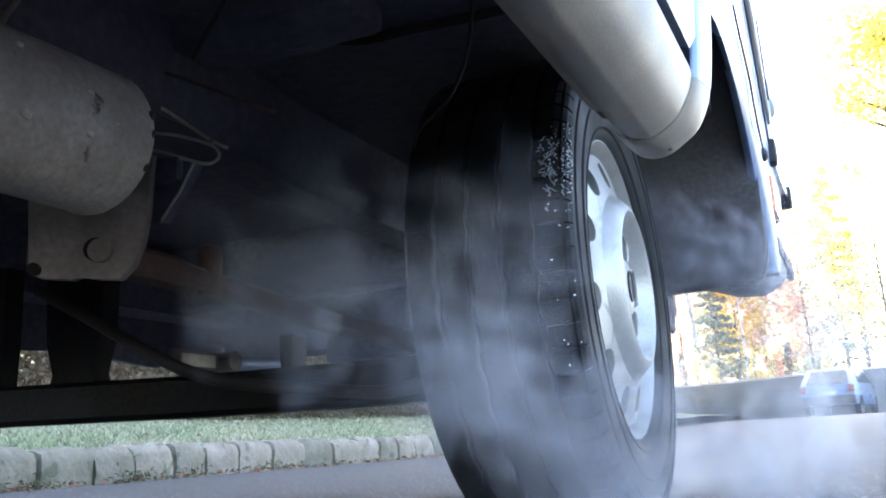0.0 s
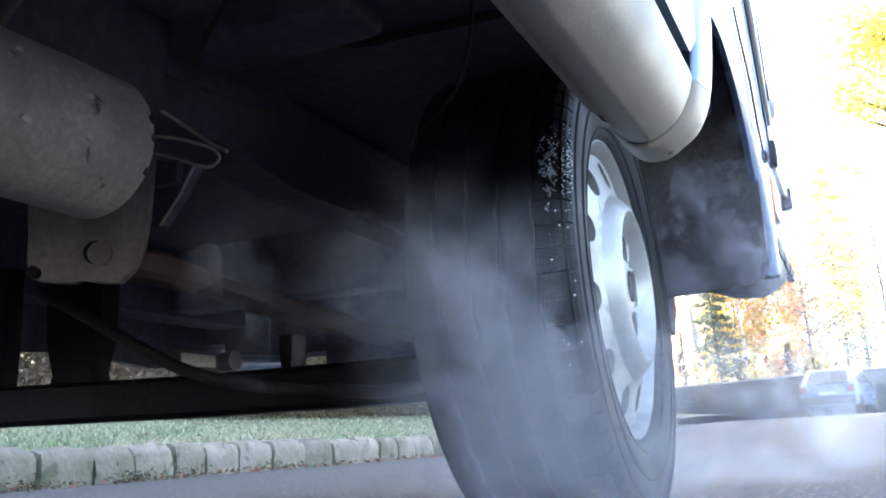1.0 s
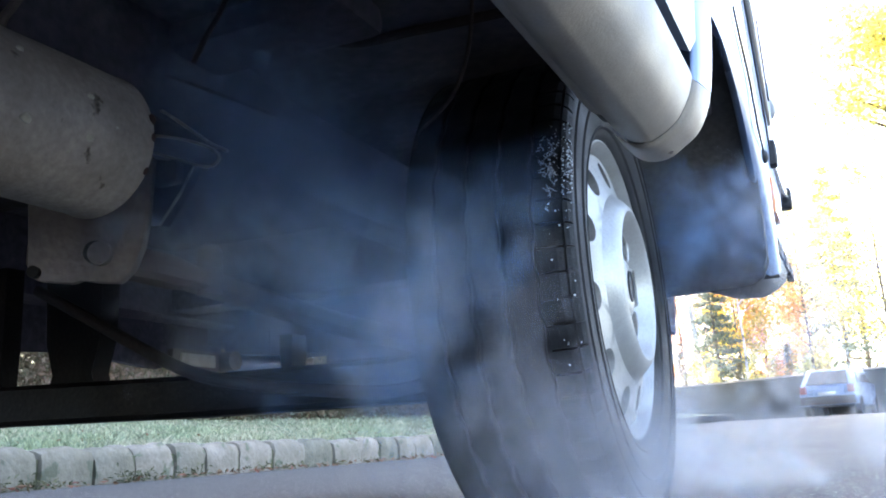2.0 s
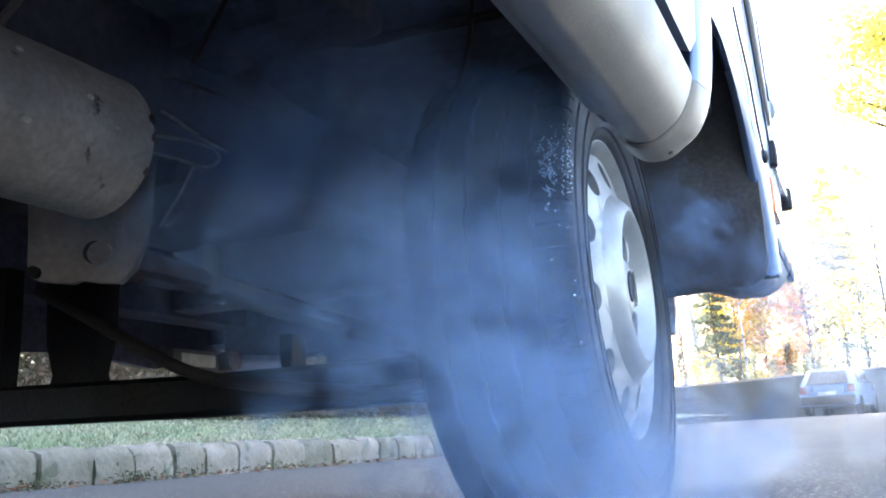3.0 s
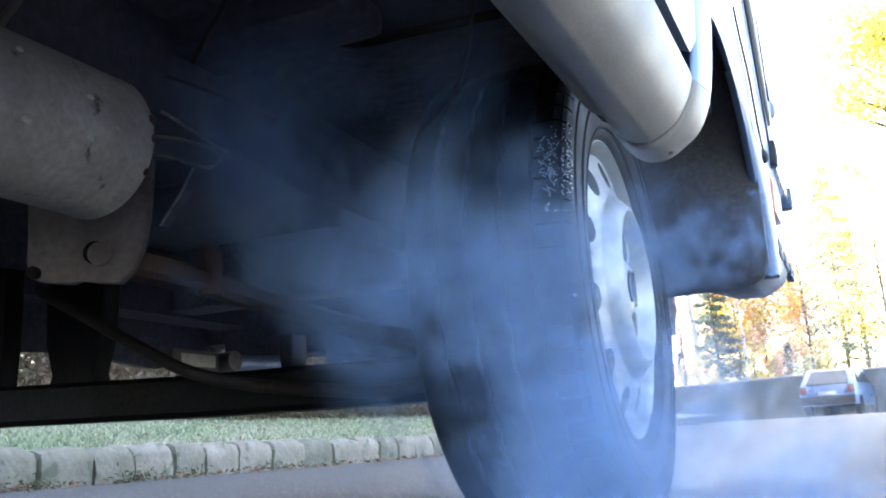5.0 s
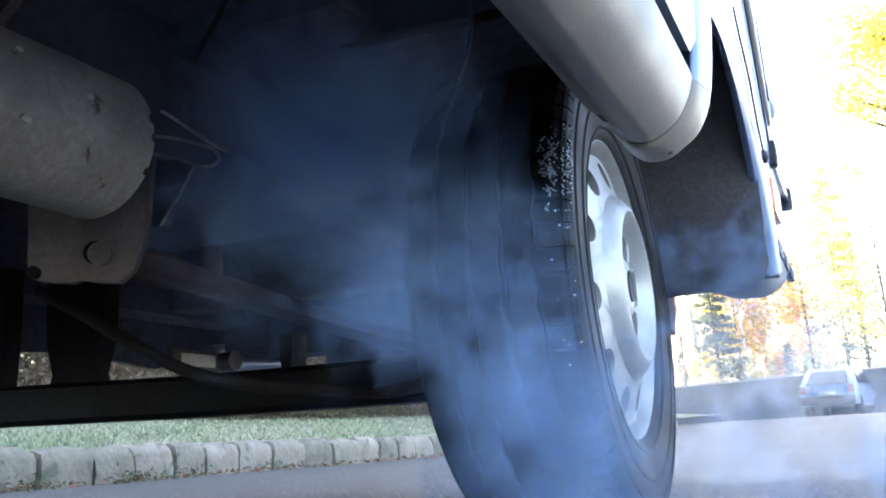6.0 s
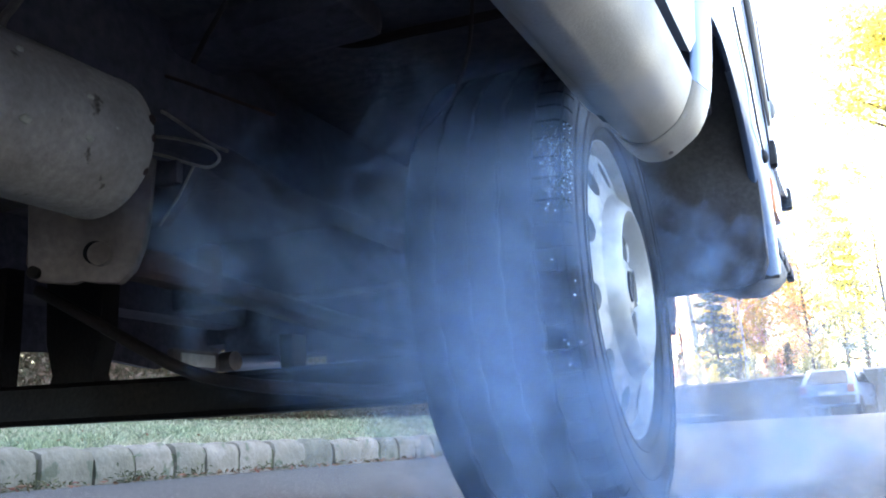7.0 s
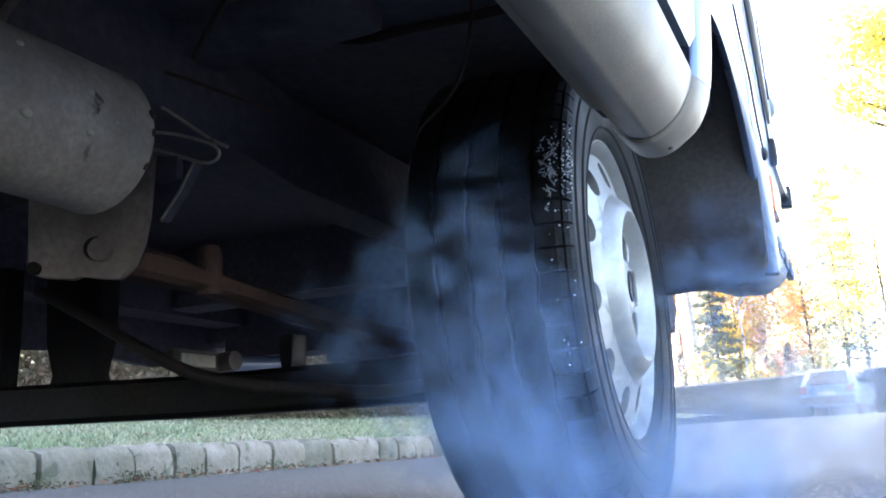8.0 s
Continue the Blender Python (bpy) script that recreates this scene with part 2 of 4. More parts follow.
def verge_height(x, y):
    return rise(x, y) + 0.19 + 0.085 * (-3.78 - x) + 0.03 * noise.noise((x * 0.7, y * 0.7, 0.0))


# ---- ground, road, kerb, verge, wall ----
def sheet(name, xs, ys, height, mat):
    bm = bmesh.new()
    grid = [[bm.verts.new((x, y, height(x, y))) for x in xs] for y in ys]
    for a, b in zip(grid, grid[1:]):
        for i in range(len(xs) - 1):
            bm.faces.new((a[i], a[i + 1], b[i + 1], b[i]))
    return new(name, mesh_of(name, bm, mat))


def setting():
    far = [-1500, -400, -120, -60, -36, -24, -16, -9, -5, -3, 0, 4, 8, 12, 20, 40, 120, 400, 1500]
    ahead = [-1500, -300, -60, -20, -6, 0, 4, 7, 9, 11, 13, 15, 17, 19, 21, 23, 25, 27, 29, 31, 34, 60, 200, 600, 1500]
    tagged(sheet("ground", far, ahead, lambda x, y: rise(x, y) - 0.02, SOIL), "brown and green autumn ground under the trees", "ground", kind="structure")
    tagged(sheet("road", [-3.75, -2, 0, 2, 4, 6, 9], [-30, -10, -3, 0, 3, 5, 7, 9, 11, 13, 15, 17, 19, 21, 23, 25, 27, 29, 31, 35, 39], rise, ASPHALT),
           "worn grey asphalt road surface", "road", kind="structure")
    xs = [-3.78 - 0.35 * i for i in range(16)] + [-9.6, -11, -13, -16, -20, -26, -34, -50]
    ys = [-12, -6, -2] + [0.5 * i for i in range(0, 44)] + [24, 28, 34, 44, 60]

    def lawn(x, y):
        return verge_height(x, y) if x > -12 else verge_height(-12, y) + 0.42 * (-12 - x)
    tagged(sheet("verge", xs, ys, lawn, TURF), "frosty pale green grass bank behind the kerb", "grass verge", kind="structure")


def kerb():
    rng = random.Random(5)
    bm = bmesh.new()
    loft(bm, [[(-3.675, y, rise(0, y) - 0.05), (-3.675, y, rise(0, y) + 0.14), (-3.80, y, rise(0, y) + 0.15), (-3.80, y, rise(0, y) - 0.05)]
              for y in [-6 + k for k in range(27)]])
    bed = tagged(new("kerb", mesh_of("kerb", bm, SOIL)), "kerb of rough grey stone blocks with open joints", "kerb", kind="structure")
    variants = []
    for k in range(6):
        bm = bmesh.new()
        ny, nz = 5, 4
        profile = [(0.0, 0.0), (0.004, 0.07), (0.002, 0.135), (-0.018, 0.178), (-0.05, 0.195), (-0.10, 0.197), (-0.155, 0.192)]
        rings = []
        for j in range(ny + 1):
            t = j / ny - 0.5
            pinch = 0.012 if j in (0, ny) else 0.0
            rings.append([(px - pinch + 0.020 * noise.noise((px * 14, t * 5 + k * 7, pz * 14)), t * 0.985 + 0.012 * noise.noise((k * 3.1, pz * 9, t)),
                           pz - pinch * (pz > 0.1) + (0.018 * noise.noise((t * 5 + k * 9, pz * 10, 3.0)) if pz > 0.02 else -0.02)) for px, pz in profile])
        rows = loft(bm, rings, closed=False)
        bm.faces.new(rows[0]), bm.faces.new(rows[-1])
        variants.append(mesh_of("kerb_stone", bm, STONE))
    y = 0.9
    while y < 20:
        span = rng.uniform(0.27, 0.40)
        ob = part("kerb_stone", rng.choice(variants), STONE, bed)
        ob.matrix_basis = Matrix.LocRotScale((-3.645 + rng.uniform(-0.012, 0.012), y + span / 2, rise(0, y) + rng.uniform(-0.008, 0.008)),
                                             Euler((rng.uniform(-0.02, 0.02), rng.uniform(-0.04, 0.04), rng.uniform(-0.03, 0.03))), (1, span - 0.016, 1))
        y += span


def grass():
    rng = np.random.default_rng(3)
    n = 30000
    x = -3.76 - rng.exponential(1.6, n)
    y = rng.uniform(1.2, 17, n)
    keep = x > -10
    x, y = x[keep], y[keep]
    n = len(x)
    z = np.array([verge_height(a, b) for a, b in zip(x, y)]) - 0.005
    h = rng.uniform(0.015, 0.05, n) * (1 + 0.6 * (rng.random(n) > 0.93))
    a = rng.uniform(0, 6.28, n)
    w = 0.004 + 0.0006 * np.hypot(x, y)
    lean = rng.normal(0, 0.6, (n, 2)) * h[:, None]
    base = np.stack([x, y, z], 1)
    sx = np.stack([np.cos(a) * w, np.sin(a) * w, 0 * w], 1)
    tip = base + np.stack([lean[:, 0], lean[:, 1], h], 1)
    mid = base + np.stack([lean[:, 0] * 0.35, lean[:, 1] * 0.35, h * 0.6], 1)
    v = np.stack([base - sx, base + sx, mid + sx * 0.7, tip, mid - sx * 0.7], 1).reshape(-1, 3)
    me = bpy.data.meshes.new("grass")
    me.from_pydata(v.tolist(), [], np.arange(5 * n).reshape(-1, 5).tolist())
    me.materials.append(BLADE)
    tagged(new("grass", me), "short frosty pale green grass on the bank", "grass", kind="stuff")
    # dead leaves and weeds along the gutter
    n = 420
    y = rng.uniform(1.5, 12, n)
    c = np.stack([-3.60 + np.abs(rng.normal(0, 0.10, n)), y, np.array([rise(0, b) for b in y]) + rng.uniform(0.006, 0.03, n)], 1)
    me = quads("fallen_leaves", c, rng.uniform(0.008, 0.022, n), rng, 1.3, 0.75)
    me.materials.append(DEAD_LEAF)
    tagged(new("fallen_leaves", me), "brown and orange fallen leaves in the gutter", "leaves", kind="stuff")
    n = 2000
    y = 2.3 + rng.exponential(1.3, n)
    clump = np.sin(y * 5.1) + np.sin(y * 11.7 + 1) + rng.normal(0, 0.8, n) > 0.2
    y = y[clump]
    n = len(y)
    c = np.stack([-3.62 + np.abs(rng.normal(0, 0.06, n)), y, np.abs(rng.normal(0, 0.024, n)) + 0.006], 1)
    me = quads("gutter_weeds", c, rng.uniform(0.004, 0.013, n), rng, 1.8, 0.2)
    me.materials.append(WEED)
    tagged(new("gutter_weeds", me), "small green weeds growing at the foot of the kerb", "weeds", kind="stuff")
    n = 220
    x, y = -3.8 - rng.exponential(1.2, n), rng.uniform(1.5, 13, n)
    c = np.stack([x, y, np.array([verge_height(a, b) for a, b in zip(x, y)]) + 0.03], 1)
    me = quads("leaves_on_grass", c, rng.uniform(0.007, 0.016, n), rng, 1.3, 0.6)
    me.materials.append(DEAD_LEAF)
    tagged(new("leaves_on_grass", me), "scattered brown leaves lying on the grass bank", "leaves", kind="stuff")


def far_wall():
    a, b = Vector((-17.0, 38.5, 0)), Vector((3.0, 33.2, 0))
    way = (b - a).normalized()
    side = Vector((-way.y, way.x, 0))
    bm, cap = bmesh.new(), bmesh.new()
    rings, tops = [], []
    for k in range(17):
        p = a.lerp(b, k / 16)
        g = rise(p.x, p.y) - 0.05
        top = 1.60 + 0.24 * k / 16 + 0.01 * math.sin(k * 2.3)
        rings.append([p - side * 0.12 + Vector((0, 0, g)), p + side * 0.12 + Vector((0, 0, g)), p + side * 0.12 + Vector((0, 0, top)), p - side * 0.12 + Vector((0, 0, top))])
        tops.append([p - side * 0.16 + Vector((0, 0, top)), p + side * 0.16 + Vector((0, 0, top)), p + side * 0.15 + Vector((0, 0, top + 0.07)), p - side * 0.15 + Vector((0, 0, top + 0.07))])
    loft(bm, rings), loft(cap, tops)
    wall = tagged(new("wall", mesh_of("wall", bm, FENCE_GREEN, False)), "low dark boundary wall at the far edge of the road", "wall", kind="structure")
    part("coping", cap, COPING, wall, "pale stone coping")


# ---- trees ----
def tree(name, at, height, trunk_r, crown, bark, leaf, label, seed, leaves=2600, leaf_size=0.09, lean=0.0, bare=0.35, spread=0.30):
    """crown: 'round', 'spruce' or 'sparse'."""
    rng = np.random.default_rng(seed)
    root = new(name)
    root.location = at
    bm = bmesh.new()
    trunk = spline([(0, 0, -0.15), (lean * 0.2 + 0.05, 0.03, height * 0.3), (lean * 0.6 - 0.05, -0.03, height * 0.65), (lean, 0, height * 0.97)], 4)
    tube(bm, trunk, [trunk_r * (1.25 if i == 0 else 1) * (1 - 0.9 * i / (len(trunk) - 1)) for i in range(len(trunk))], 9)
    tips = []
    count = 46 if crown == "spruce" else 26
    for k in range(count):
        f = bare + (0.97 - bare) * (k + rng.random()) / count
        p = trunk[min(int(f * (len(trunk) - 1)), len(trunk) - 1)].copy()
        p.z = f * height * 0.97
        a = k * 2.4 + rng.random()
        if crown == "spruce":
            reach = (1.02 - f) * height * 0.26 * rng.uniform(0.75, 1.1)
            end = p + Vector((math.cos(a) * reach, math.sin(a) * reach, -0.18 * reach))
        else:
            reach = height * spread * math.sin(math.pi * min(1, (f - bare * 0.6) / (1.12 - bare * 0.6))) * rng.uniform(0.6, 1.2)
            end = p + Vector((math.cos(a) * reach, math.sin(a) * reach, reach * rng.uniform(0.35, 0.9)))
        mid = p.lerp(end, 0.5) + Vector((0, 0, 0.06 * reach))
        r = trunk_r * (1 - 0.85 * f) * 0.4 + 0.008
        tube(bm, [p, mid, end], [r, r * 0.6, r * 0.2], 5)
        tips.append((p, mid, end, reach))
    part("trunk", bm, bark, root)
    centres = []
    for k in range(leaves):
        p, mid, end, reach = tips[rng.integers(len(tips))]
        t = rng.random() ** 0.6
        c = p.lerp(end, t) if crown == "spruce" else mid.lerp(end, t * 1.15)
        spread = reach * (0.14 if crown == "spruce" else 0.24) + 0.05
        centres.append((c.x + rng.normal() * spread, c.y + rng.normal() * spread, c.z + rng.normal() * spread * (0.35 if crown == "spruce" else 0.8)))
    me = quads("crown", np.array(centres), rng.uniform(0.5, 1.3, leaves) * leaf_size, rng, 1.4, 0.3)
    part("crown", me, leaf, root)
    me.materials.append(leaf)
    return tagged(root, label, "tree")


def trees():
    g = 0.34
    # near yellow maple whose branches hang in from the side
    tree("tree", (1.25, 15.4, 0.1), 6.3, 0.14, "round", BARK, GLARE_LEAF, "maple tree with bright yellow autumn leaves", 1, 11000, 0.042, bare=0.70, spread=0.18)
    tree("birch", (-6.04, 39.3, g), 10.8, 0.17, "sparse", BIRCH, GOLD_LEAF, "birch tree with a white trunk and few leaves", 2, 900, 0.10, lean=-0.4, bare=0.55)
    tree("birch", (-4.27, 40.1, g), 9.1, 0.075, "sparse", BIRCH, GOLD_LEAF, "birch tree with a white trunk and few leaves", 12, 900, 0.10, bare=0.5)
    tree("spruce", (-5.30, 39.6, g), 7.6, 0.085, "spruce", BARK, SPRUCE_LEAF, "dark green spruce tree behind the wall", 3, 9000, 0.06, bare=0.12)
    tree("spruce", (-0.40, 45.6, g), 12.5, 0.11, "spruce", BARK, SPRUCE_LEAF, "tall green spruce tree behind the wall", 4, 11000, 0.07, bare=0.12)
    tree("spruce", (-2.51, 50.2, g), 9.1, 0.16, "spruce", BARK, SPRUCE_LEAF, "dark green spruce tree behind the wall", 14, 8000, 0.065, bare=0.1)
    tree("tree", (-7.70, 45.2, g), 9.4, 0.085, "round", BARK, ORANGE_LEAF, "tree with orange red autumn leaves", 5, 15000, 0.06, bare=0.22)
    tree("tree", (-4.67, 42.2, g), 6.8, 0.075, "round", BARK, YELLOW_LEAF, "small tree with golden yellow autumn leaves", 6, 13000, 0.06, bare=0.22)
    tree("tree", (-3.76, 43.9, g), 7.3, 0.075, "round", BARK, ORANGE_LEAF, "tree with orange red autumn leaves", 7, 13000, 0.06, bare=0.2)
    tree("tree", (-1.82, 43.3, g), 9.8, 0.085, "round", BARK, GOLD_LEAF, "tree with thinning golden leaves", 8, 11000, 0.06, bare=0.2)
    tree("tree", (1.37, 42.2, g), 10.8, 0.09, "round", BARK, YELLOW_LEAF, "tree with bright yellow autumn leaves behind the wall", 9, 8000, 0.06, bare=0.2)
    tree("tree", (3.88, 46.7, g), 12.0, 0.10, "round", BARK, GOLD_LEAF, "tree with thinning golden leaves", 10, 6000, 0.06, bare=0.2)
    tree("tree", (0.57, 59.3, g), 13.7, 0.18, "round", BARK, YELLOW_LEAF, "tall yellow tree far behind the wall", 11, 6000, 0.07, bare=0.2)
    rng = random.Random(8)
    for k in range(9):   # young thuja row along the wall
        x = -6.4 + 0.70 * k + rng.uniform(-0.15, 0.15)
        tree("young_conifer", (x, 37.6 - 0.2 * k, g), rng.uniform(2.2, 3.1), 0.04, "spruce", BARK, GOLD_LEAF if k % 3 else WEED,
             "young yellowish conifer planted along the wall", 30 + k, 700, 0.05, bare=0.08)


def woods():
    """Brown wood and hedge above the bank, tall crowns added to shade the road."""
    rng = np.random.default_rng(21)
    for k in range(26):
        y = 4 + 1.15 * k + rng.uniform(-0.4, 0.4)
        x = -11.5 - rng.uniform(0, 7)
        white = k % 5 == 2
        # height and dense leaves, unseen, are set to keep the sun off the road
        tree("birch" if white else "tree", (x, y, verge_height(-11.5, y)), rng.uniform(15.5, 19.0) * (1.0 if y < 19 else 0.66), rng.uniform(0.12, 0.20), "sparse", BIRCH if white else BARK, BROWN_LEAF,
             "birch with a white trunk in the wood" if white else "brown tree above the bank, tall crown added to shade the road", 60 + k, 6000, 0.26, bare=0.12)
    n = 170000
    y = rng.uniform(3, 34, n)
    front = np.minimum(-10.2 + 0.2 * y, -7.2)
    x = front - np.abs(rng.normal(0, 1.3, n))
    top = 2.3 + 0.35 * np.sin(y * 1.3) + 0.25 * np.sin(y * 3.7 + 1)
    z = rng.random(n) ** 0.8 * top
    c = np.stack([x, y, z + np.array([verge_height(a, b) for a, b in zip(x, y)])], 1)
    me = quads("hedge", c, rng.uniform(0.016, 0.045, n), rng, 1.5, 0.0)
    me.materials.append(BROWN_LEAF)
    tagged(new("hedge", me), "straggly brown and green hedge along the top of the bank", "hedge", kind="stuff")


def distant_car():
    root = new("hatchback")
    root.matrix_basis = pose(-0.62, 32.6, rise(0, 32.6), 0, 0, -10)
    bm = bmesh.new()
    w = 0.82
    side = [(-2.0, 0.32), (-2.02, 0.72), (-1.9, 0.95), (-1.35, 1.44), (0.35, 1.46), (1.0, 1.0), (1.95, 0.86), (2.0, 0.3)]
    rings = []
    for x, inset in ((-w, 0.06), (-w * 0.96, 0.0), (w * 0.96, 0.0), (w, 0.06)):
        rings.append([(x * (0.84 if z > 1.2 else 1.0), y * (1 - inset * 0.3), z - inset * (z > 0.9)) for y, z in side])
    loft(bm, rings)
    body = part("body", bm, PAINT, root, "silver painted body")
    bm = bmesh.new()
    loft(bm, [[(-0.62, -1.93, 0.97), (0.62, -1.93, 0.97), (0.52, -1.45, 1.38), (-0.52, -1.45, 1.38)],
              [(-0.62, -1.88, 0.95), (0.62, -1.88, 0.95), (0.52, -1.40, 1.36), (-0.52, -1.40, 1.36)]])
    part("rear_window", bm, DARK_GLASS, body)
    for s in (-1, 1):
        bm = bmesh.new()
        loft(bm, [[(s * 0.83, -1.3, 1.0), (s * 0.83, 0.7, 1.0), (s * 0.71, 0.25, 1.36), (s * 0.71, -1.15, 1.36)],
                  [(s * 0.79, -1.3, 1.0), (s * 0.79, 0.7, 1.0), (s * 0.67, 0.25, 1.36), (s * 0.67, -1.15, 1.36)]])
        part("side_window", bm, DARK_GLASS, body)
        bm = bmesh.new()
        box(bm, (s * 0.7 - 0.1, -2.04, 0.68), (s * 0.7 + 0.1, -1.96, 0.92), 0.02)
        part("tail_lamp", bm, RED_LENS, body)
        for y in (-1.25, 1.25):
            bm = bmesh.new()
            lathe(bm, [(s * 0.84, 0.0), (s * 0.84, 0.19), (s * 0.83, 0.29), (s * 0.66, 0.30), (s * 0.64, 0.0)], 24)
            bmesh.ops.translate(bm, verts=bm.verts, vec=(0, y, 0.30))
            part("wheel", bm, RUBBER, root)
    bm = bmesh.new()
    box(bm, (-0.8, -2.08, 0.34), (0.8, -1.98, 0.6), 0.03)
    part("bumper", bm, LINER, root)
    bm = bmesh.new()
    box(bm, (-0.26, -2.10, 0.62), (0.26, -2.03, 0.73), 0.005)
    part("number_plate", bm, LENS, root, "pale plate with plain bars")
    return tagged(root, "silver hatchback parked at the far side of the road", "car")


# ---- the car ----
WHEEL_C = Vector((-0.275, 1.17, 0.306))
ARCH_Y, ARCH_Z, ARCH_RY, ARCH_RZ = 1.22, 0.33, 0.36, 0.315


def resonator(body):
    a, b = Vector((-0.614, -0.35, 0.4025)), Vector((-0.614, 0.60, 0.4025))
    bm = bmesh.new()
    rings = []
    for y, r in ((-0.35, 0.045), (-0.33, 0.060), (-0.30, 0.066)):
        rings.append((y, r))
    for k in range(14):
        rings.append((-0.28 + 0.062 * k, 0.0665 + 0.0006 * math.sin(k * 3.1)))
    rings += [(0.590, 0.0665), (0.5985, 0.0675), (0.603, 0.0672), (0.606, 0.0655), (0.607, 0.0625), (0.605, 0.056), (0.604, 0.02)]
    loft(bm, [[(a.x + r * math.cos(t) * (1 + 0.012 * math.sin(3 * t + y * 5)), y, a.z + r * math.sin(t) * (1 + 0.012 * math.sin(2 * t + y * 7)))
               for t in (2 * math.pi * i / 40 for i in range(40))] for y, r in rings])
    can = part("exhaust_silencer", bm, DULL_STEEL, body, "dull grey steel silencer with chips and rust specks")
    rng = random.Random(4)
    for y, t, s in ((0.470, -0.394, 0.0040), (0.533, -0.354, 0.0032), (0.530, 0.170, 0.0026), (0.464, 0.472, 0.0024), (0.518, -0.596, 0.0016), (0.560, -0.10, 0.0014)):
        bm = bmesh.new()
        bmesh.ops.create_icosphere(bm, subdivisions=2, radius=1.0)
        for v in bm.verts:
            v.co = Vector((v.co.x * s * rng.uniform(0.8, 1.2), v.co.y * s * 1.5, v.co.z * s * rng.uniform(0.8, 1.2)))
        bmesh.ops.translate(bm, verts=bm.verts, vec=(a.x + 0.0661 * math.cos(t), y, a.z + 0.0661 * math.sin(t)))
        part("chip", bm, CHIP, can)
    for t, s in ((-0.515, 0.004), (-0.05, 0.0035), (0.23, 0.005)):    # rust nicks on the seam
        bm = bmesh.new()
        bmesh.ops.create_icosphere(bm, subdivisions=2, radius=1.0)
        for v in bm.verts:
            v.co = Vector((v.co.x * 0.0022, v.co.y * s * rng.uniform(0.7, 1.0), v.co.z * s * rng.uniform(0.8, 1.5)))
        bmesh.ops.rotate(bm, verts=bm.verts, cent=(0, 0, 0), matrix=Matrix.Rotation(-t, 3, "Y"))
        bmesh.ops.translate(bm, verts=bm.verts, vec=(a.x + 0.0668 * math.cos(t), 0.603, a.z + 0.0668 * math.sin(t)))
        part("rust_nick", bm, RUST, can)
    bm = bmesh.new()
    tube(bm, spline([(a.x, 0.59, a.z), (a.x - 0.03, 0.64, a.z), (a.x - 0.13, 0.70, a.z + 0.02), (a.x - 0.34, 0.78, a.z + 0.05)], 5), 0.022, 14)
    part("exhaust_pipe", bm, OLD_STEEL, can)


